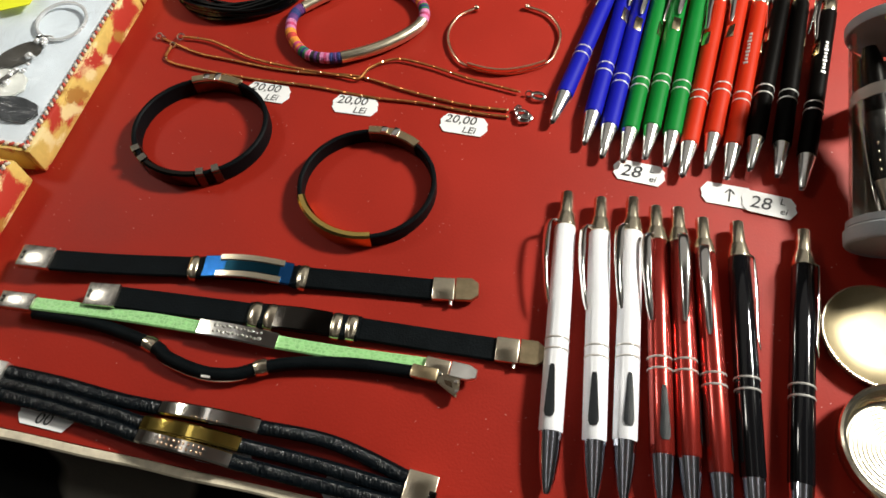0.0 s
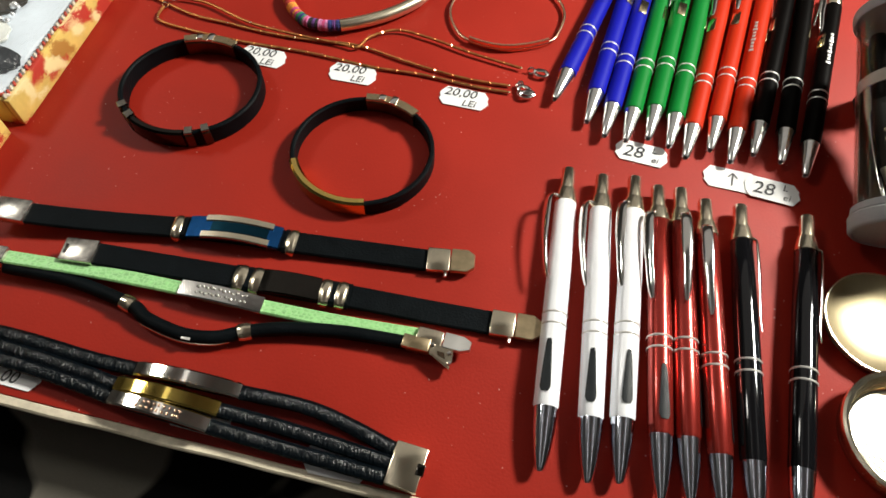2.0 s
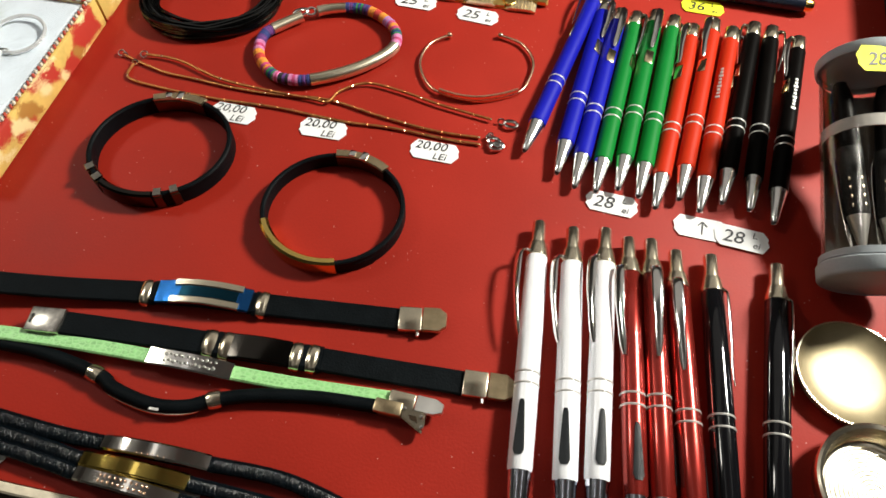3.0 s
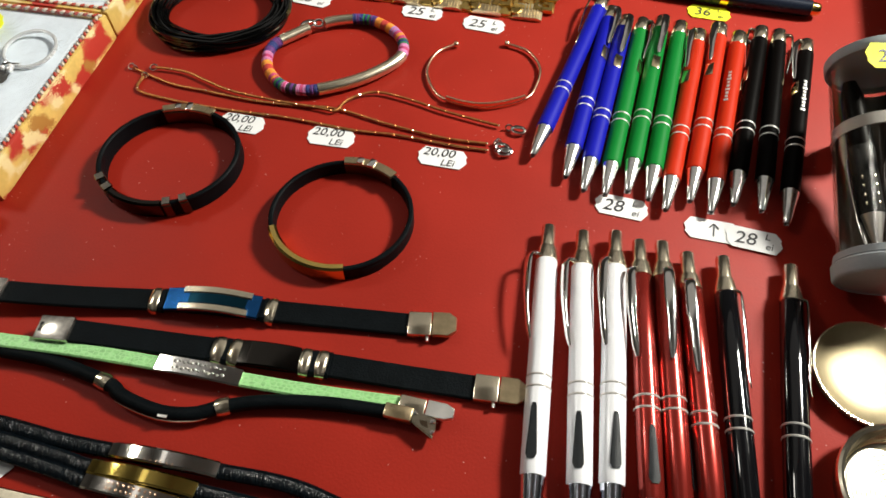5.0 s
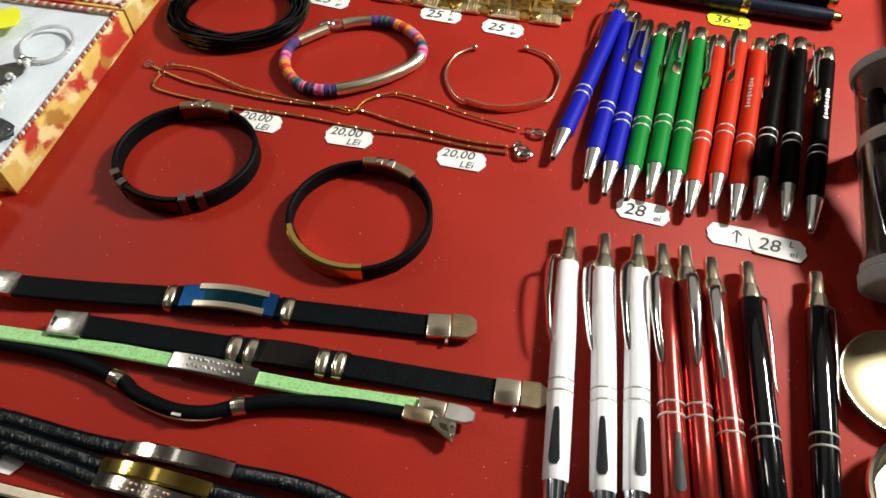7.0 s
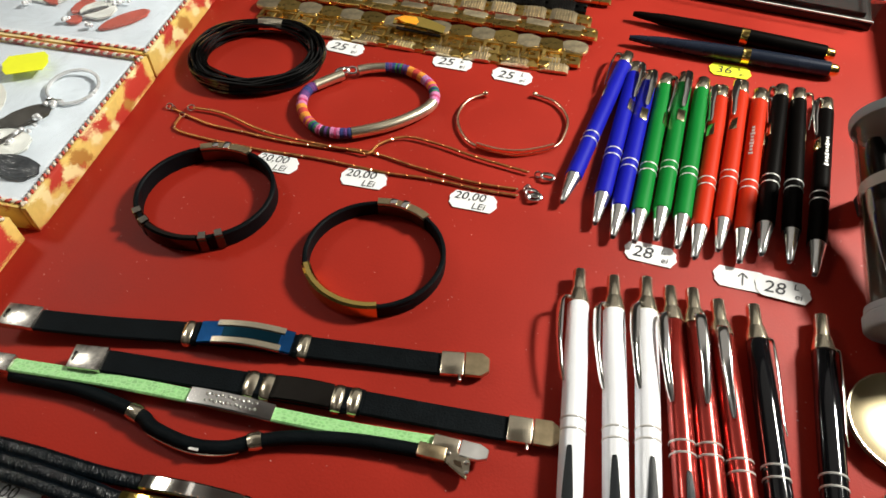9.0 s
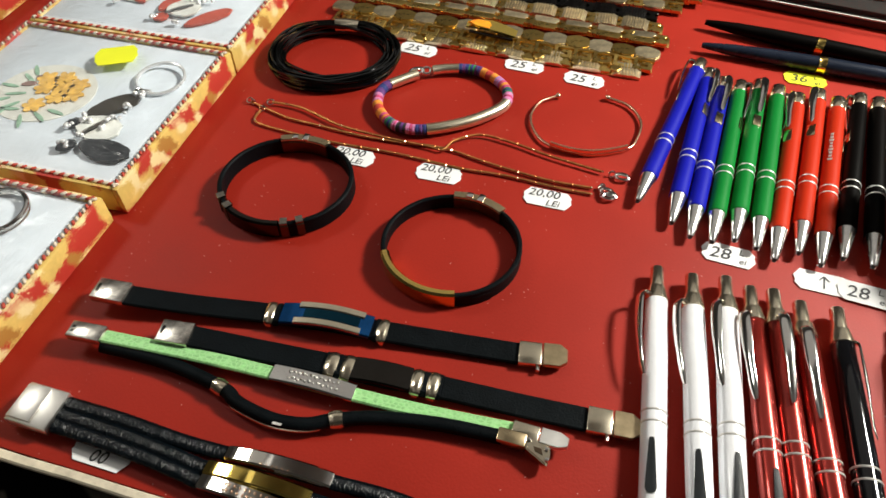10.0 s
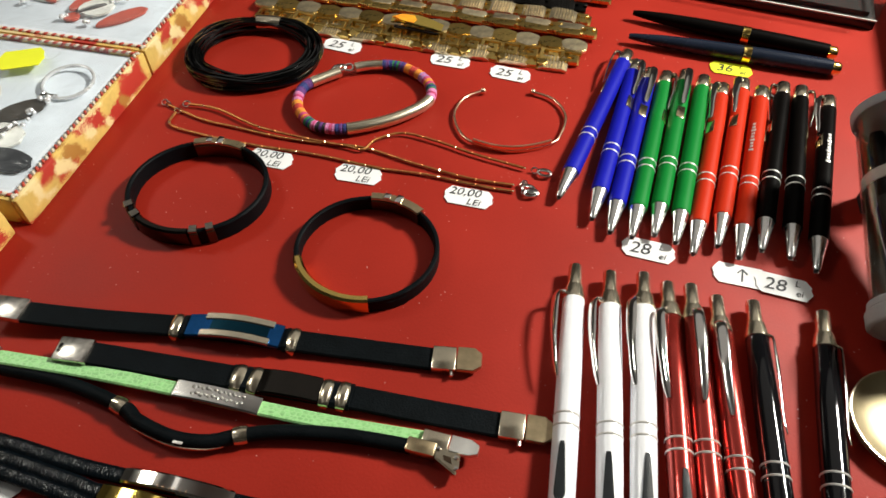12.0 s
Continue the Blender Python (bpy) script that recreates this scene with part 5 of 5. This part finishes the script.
for a, b in zip(left_edge, left_edge[1:]):
    bm.faces.new((a[0], a[1], b[1], b[0]))
    bm.faces.new((a[1], a[2], b[2], b[1]))
bmesh.ops.solidify(bm, geom=bm.faces[:], thickness=0.0006)
part("leaf_plate", bm, STEEL, ob, "ribbed leaf-shaped flap", 15)
loop_ring(ob, "hang_loop", -0.0095, -0.0270, 0.0040, 0.0030, 0.0008, PALE_GOLD, 60, 20)
loop_ring(ob, "chain_link", -0.0088, -0.0310, 0.0030, 0.0028, 0.0007, PALE_GOLD, 20, 70)
ob2 = thing("key_ring", "pale gold split key ring", "key ring", pose(0.1640, -0.2100, 0.0012))
loop_ring(ob2, "coil", 0, 0, 0, 0.0125, 0.0009, PALE_GOLD)
loop_ring(ob2, "coil", 0, 0, 0.0017, 0.0125, 0.0009, PALE_GOLD)

# ---- black case with clear lid ----
case_pose = along((0.2800, 0.1585), (0.1735, 0.1945), 0.0)
ob = thing("jewel_case", "black jewellery case with clear framed lid", "case", case_pose)
part("tray", box((0.240, 0.150, 0.006), (0.120, -0.075, 0.0032), 0.001), BLACK_CASE, ob, "black case base")
part("pad", box((0.230, 0.140, 0.004), (0.120, -0.075, 0.0082), 0.001), VELVET, ob, "black velvet pad")
for size, centre in (((0.240, 0.003, 0.016), (0.120, -0.0015, 0.0145)), ((0.003, 0.144, 0.016), (0.0015, -0.075, 0.0145)), ((0.003, 0.144, 0.016), (0.2385, -0.075, 0.0145)), ((0.240, 0.003, 0.016), (0.120, -0.1485, 0.0145))):
    q = part("lid_side", box(size, centre, 0.0005), CLEAR, ob, "clear lid side")
    q.visible_shadow = False
# Highlights along the lid's edges, laid on as pale strips.
for size, centre in (((0.240, 0.0012, 0.0012), (0.120, -0.0006, 0.0230)), ((0.0012, 0.148, 0.0012), (0.0006, -0.075, 0.0230)), ((0.240, 0.0012, 0.0012), (0.120, -0.0004, 0.0068))):
    part("lid_edge", box(size, centre, 0.0003), BAND_AND_HIGHLIGHT, ob, "pale strip for the highlight on the lid edge")
top_pane = part("lid_pane", box((0.238, 0.146, 0.0010), (0.120, -0.075, 0.0244), 0.0003), CLEAR, ob, "clear lid pane")
top_pane.visible_shadow = False
pin_ob = thing("tie_pin", "slim gold tie pin on black velvet", "pin", case_pose @ pose(0.055, -0.022, 0.0115, 0, 0, 5))
part("bar", box((0.024, 0.0022, 0.0016), (0, 0, 0), 0.0005), PALE_GOLD, pin_ob)
part("clip", box((0.012, 0.0018, 0.0012), (-0.010, 0.0006, 0.0014), 0.0004), CHROME, pin_ob)
stand = thing("display_block", "plain black display block", "block", pose(0.338, 0.110, 0, 0, 0, -16))
part("body", box((0.10, 0.150, 0.030), (0, 0, 0.0152), 0.002), VELVET, stand)

# ---- gift trays on the side ----
TRAY_TURN = -10.8


def gift_tray(corner, width, depth, label):
    """A shallow tray: floral paper walls, twisted cord rim, white lining, clear cellophane. The origin is the near right rim corner."""
    t = thing("gift_tray", label, "tray", pose(corner[0], corner[1], 0, 0, 0, TRAY_TURN), "gift trays in a row")
    h = 0.0170
    part("base", box((width - 0.004, depth - 0.004, 0.0030), (-width / 2, depth / 2, 0.0018), 0.0005), LINING, t)
    part("lining", box((width - 0.0074, depth - 0.0074, 0.0120), (-width / 2, depth / 2, 0.0095), 0.0005), LINING, t, "white paper lining")
    for size, centre in (((0.0034, depth, h), (-0.0017, depth / 2, h / 2 + 0.0002)), ((0.0034, depth, h), (-width + 0.0017, depth / 2, h / 2 + 0.0002)),
                         ((width - 0.0072, 0.0034, h), (-width / 2, 0.0017, h / 2 + 0.0002)), ((width - 0.0072, 0.0034, h), (-width / 2, depth - 0.0017, h / 2 + 0.0002))):
        part("wall", box(size, centre, 0.0008), FLORAL, t, "floral paper-covered wall")
    red, white = bmesh.new(), bmesh.new()
    for a, b in (((-0.003, 0.001), (-0.003, depth - 0.001)), ((-0.001, 0.003), (-width + 0.001, 0.003)), ((-0.001, depth - 0.003), (-width + 0.001, depth - 0.003)), ((-width + 0.003, 0.001), (-width + 0.003, depth - 0.001))):
        span = math.hypot(b[0] - a[0], b[1] - a[1])
        n = int(span / 0.0028)
        ang = math.degrees(math.atan2(b[1] - a[1], b[0] - a[0]))
        for k in range(n):
            s = (k + 0.5) / n
            m = pose(a[0] + (b[0] - a[0]) * s, a[1] + (b[1] - a[1]) * s, h + 0.0008, 0, 0, ang + 38) @ Matrix.Diagonal((0.0020, 0.0010, 0.0011, 1))
            bmesh.ops.create_icosphere(red if k % 2 else white, subdivisions=1, radius=1, matrix=m)
    part("red_twist", red, CORD_RED, t, "red strand of the twisted cord rim", 80)
    part("white_twist", white, CORD_WHITE, t, "white strand of the twisted cord rim", 80)
    bm = bmesh.new()
    bmesh.ops.create_grid(bm, x_segments=40, y_segments=40, size=0.5)
    for v in bm.verts:
        v.co = Vector((-width / 2 + v.co.x * (width - 0.008), depth / 2 + v.co.y * (depth - 0.008), h + 0.0030 + 0.0016 * noise.noise(Vector((v.co.x * 6, v.co.y * 6, corner[1] * 30)))))
    film = part("cellophane", bm, FILM, t, "wavy clear cellophane cover")
    film.visible_shadow = False
    return t


TRAY_X = Vector((math.cos(radians(TRAY_TURN)), math.sin(radians(TRAY_TURN))))
TRAY_Y = Vector((-TRAY_X.y, TRAY_X.x))
tray_mid = Vector((-0.2050, -0.0284))
gift_tray(tray_mid, 0.146, 0.126, "floral paper gift tray with butterfly key ring")
gift_tray(tray_mid + TRAY_Y * 0.1275, 0.146, 0.126, "floral paper gift tray with red butterfly pendant")
gift_tray(tray_mid - TRAY_X * 0.189 + TRAY_Y * 0.05, 0.146, 0.126, "floral paper gift tray with plain white lining")
gift_tray(tray_mid - TRAY_Y * 0.1320 - TRAY_X * 0.0045, 0.146, 0.126, "floral paper gift tray with steel key ring")


def flat_shape(points, thick, z):
    return prism(points, z, z + thick)


def petal(x, y, length, width, turn, z, thick=0.0006):
    c, s = math.cos(radians(turn)), math.sin(radians(turn))
    pts = []
    for k in range(14):
        a = 2 * math.pi * k / 14
        u, v = length / 2 * (1 + math.cos(a)), width / 2 * math.sin(a) * (0.75 + 0.25 * math.cos(a * 0.5))
        pts.append((x + u * c - v * s, y + u * s + v * c))
    return flat_shape(pts, thick, z)


def wing_outline(p, q, width):
    """A rounded wing that widens towards a scalloped outer edge."""
    length, turn = math.hypot(q[0] - p[0], q[1] - p[1]), math.atan2(q[1] - p[1], q[0] - p[0])
    pts = []
    for k in range(30):
        a = 2 * math.pi * k / 30
        out = 0.5 + 0.5 * math.cos(a)
        ripple = 1 + 0.05 * out * math.cos(9 * a)
        u = length * (0.5 + 0.5 * math.cos(a) * ripple)
        v = width * 0.58 * math.sin(a) * (0.62 + 0.42 * out ** 0.6) * ripple
        pts.append((p[0] + u * math.cos(turn) - v * math.sin(turn), p[1] + u * math.sin(turn) + v * math.cos(turn)))
    return pts


def butterfly(label, wings, spots, body):
    """An enamelled butterfly: wings as (start, end, width, material), round silver beads at spots, a silver body."""
    b = thing("butterfly_charm", label, "key ring", pose(0, 0, 0.0157))
    for k, (p, q, width, mat) in enumerate(wings):
        pts, z = wing_outline(p, q, width), 0.0004 + 0.0004 * k
        bm = prism(pts, z, z + 0.0014)
        rim = [e for e in bm.edges if all(v.co.z > z + 0.001 for v in e.verts)]
        bmesh.ops.bevel(bm, geom=rim, offset=0.0005, segments=2, affect="EDGES")
        part("wing", bm, mat, b, "enamelled wing")
    part("body", sweep(glide([(*p, 0.0028) for p in body], 14), round_section(0.0016, 10), swell=lambda i: 0.5 + 0.7 * math.sin(math.pi * (i + 1) / 15)), CHROME, b, "silver body")
    sparks = random.Random(3)
    for x, y in spots:
        for k in range(4):
            bm = bmesh.new()
            r = 0.0011 + 0.0007 * sparks.random()
            bmesh.ops.create_uvsphere(bm, u_segments=12, v_segments=8, radius=r, matrix=Matrix.Translation((x + sparks.uniform(-0.0032, 0.0032), y + sparks.uniform(-0.0032, 0.0032), 0.0016 + r)))
            part("bead", bm, BEAD_SILVER, b, "round silver bead")
    return b


BEAD_SILVER = material("bright_silver_bead", (0.88, 0.88, 0.88), 0.25, 0.55, 0.05, 90, 0)
WING_BROWN = material("dark_brown_enamel", (0.032, 0.024, 0.014), 0.45, 0, 0.3, 90, 0.1, specular=0.2)
WING_BLACK = material("black_enamel", (0.005, 0.007, 0.010), 0.4, 0, 0.3, 90, 0.1, specular=0.2)
WING_RED = material("red_enamel", (0.5, 0.08, 0.045), 0.4, 0, 0.2, 90, 0.1)
WING_PALE = material("pale_enamel", (0.78, 0.78, 0.72), 0.4, 0, 0.2, 90, 0.1)
bf = butterfly("silver butterfly charm with brown and black wings",
               (((-0.2458, 0.0299), (-0.2215, 0.0478), 0.0140, WING_BROWN), ((-0.2475, 0.0240), (-0.2215, 0.0140), 0.0190, WING_PALE),
                ((-0.2391, 0.0056), (-0.2085, -0.0040), 0.0145, WING_BLACK), ((-0.2530, 0.0190), (-0.2450, 0.0240), 0.0060, WING_BLACK), ((-0.2490, -0.0010), (-0.2400, 0.0050), 0.0070, WING_BLACK)),
               ((-0.2519, 0.0200), (-0.2410, 0.0097), (-0.2462, 0.0015), (-0.2272, 0.0266), (-0.2214, 0.0459), (-0.2430, 0.0255), (-0.2240, 0.0340), (-0.2290, 0.0200)),
               ((-0.2410, 0.0097), (-0.2330, 0.0190), (-0.2272, 0.0266)))
loop_ring(bf, "split_ring", -0.2145, 0.0645, 0.0024, 0.0140, 0.0010, BEAD_SILVER, 4)
loop_ring(bf, "chain_link", -0.2215, 0.0490, 0.0024, 0.0028, 0.0008, CHROME, 40)
loop_ring(bf, "chain_link", -0.2190, 0.0520, 0.0024, 0.0028, 0.0008, CHROME, -40)
butterfly("silver butterfly charm with red wings",
          (((-0.2200, 0.1225), (-0.1945, 0.1440), 0.0110, WING_RED), ((-0.2430, 0.1300), (-0.2340, 0.1340), 0.0085, WING_RED), ((-0.2420, 0.1390), (-0.2340, 0.1560), 0.0090, WING_RED), ((-0.2370, 0.1400), (-0.2150, 0.1440), 0.0190, WING_PALE)),
          ((-0.2440, 0.1320), (-0.2260, 0.1230), (-0.2200, 0.1480), (-0.2120, 0.1520)), ((-0.2350, 0.1350), (-0.2270, 0.1400), (-0.2200, 0.1450)))
butterfly("pink enamel charm with silver edge", (((-0.2800, 0.1600), (-0.2520, 0.1560), 0.0120, WING_PALE), ((-0.2760, 0.1660), (-0.2560, 0.1500), 0.0070, WING_RED)), ((-0.2760, 0.1500),), ((-0.2760, 0.1560), (-0.2700, 0.1580), (-0.2640, 0.1570)))
kr = thing("key_ring", "steel key ring in a paper-lined tray", "key ring", pose(-0.2580, -0.0480, 0.0170))
loop_ring(kr, "coil", 0, 0, 0.0, 0.0150, 0.0012, CHROME)
loop_ring(kr, "coil", 0, 0, 0.0022, 0.0150, 0.0012, CHROME)

flower = thing("flower_card", "printed card with orange flowers and green leaves", "card", pose(-0.2790, 0.0500, 0.0153, 0, 0, -12))
CARD_CREAM = material("cream_print_card", (0.74, 0.73, 0.66), 0.5, 0, 0.12, 120, 0.05)
PRINT_ORANGE = material("orange_print", (0.85, 0.47, 0.09), 0.6, 0, 0.3, 200, 0.1)
PRINT_GREEN = material("green_print", (0.30, 0.48, 0.34), 0.6, 0, 0.3, 200, 0.1)
PRINT_BROWN = material("brown_print", (0.28, 0.16, 0.13), 0.6, 0, 0.3, 200, 0.1)
part("card", prism([(0.030 * math.cos(a), 0.027 * math.sin(a)) for a in (2 * math.pi * k / 28 for k in range(28))], 0.0003, 0.0007), CARD_CREAM, flower)
for cx, cy in ((0.004, 0.014), (0.016, 0.010), (-0.002, 0.003), (0.010, -0.003), (0.002, -0.013), (0.009, 0.006), (0.018, 0.001), (-0.006, 0.011)):
    for k in range(6):
        part("petal", petal(cx, cy, 0.0068, 0.0056, 60 * k + 13, 0.0012 + 0.0001 * (k % 3), 0.0004), PRINT_ORANGE, flower)
for k, (cx, cy, ang) in enumerate(((-0.010, -0.004, 200), (-0.008, -0.012, 230), (-0.004, -0.018, 190), (0.006, -0.018, 330), (-0.012, 0.006, 150), (0.012, -0.014, 350), (-0.016, -0.010, 215), (-0.012, -0.020, 250), (-0.018, 0.000, 180), (0.000, -0.022, 300), (-0.014, 0.012, 130))):
    part("leaf", petal(cx, cy, 0.012, 0.0034, ang, 0.0009, 0.0004), PRINT_GREEN, flower)
for cx, cy in ((-0.014, 0.010), (-0.018, 0.002)):
    part("bud", petal(cx, cy, 0.009, 0.0060, 20, 0.0010, 0.0004), PRINT_BROWN, flower)
price_label(-0.2468, 0.0812, 16, (), LABEL_YELLOW, z=0.0212, w=0.026, h=0.0180, text="blank yellow label stuck on cellophane")
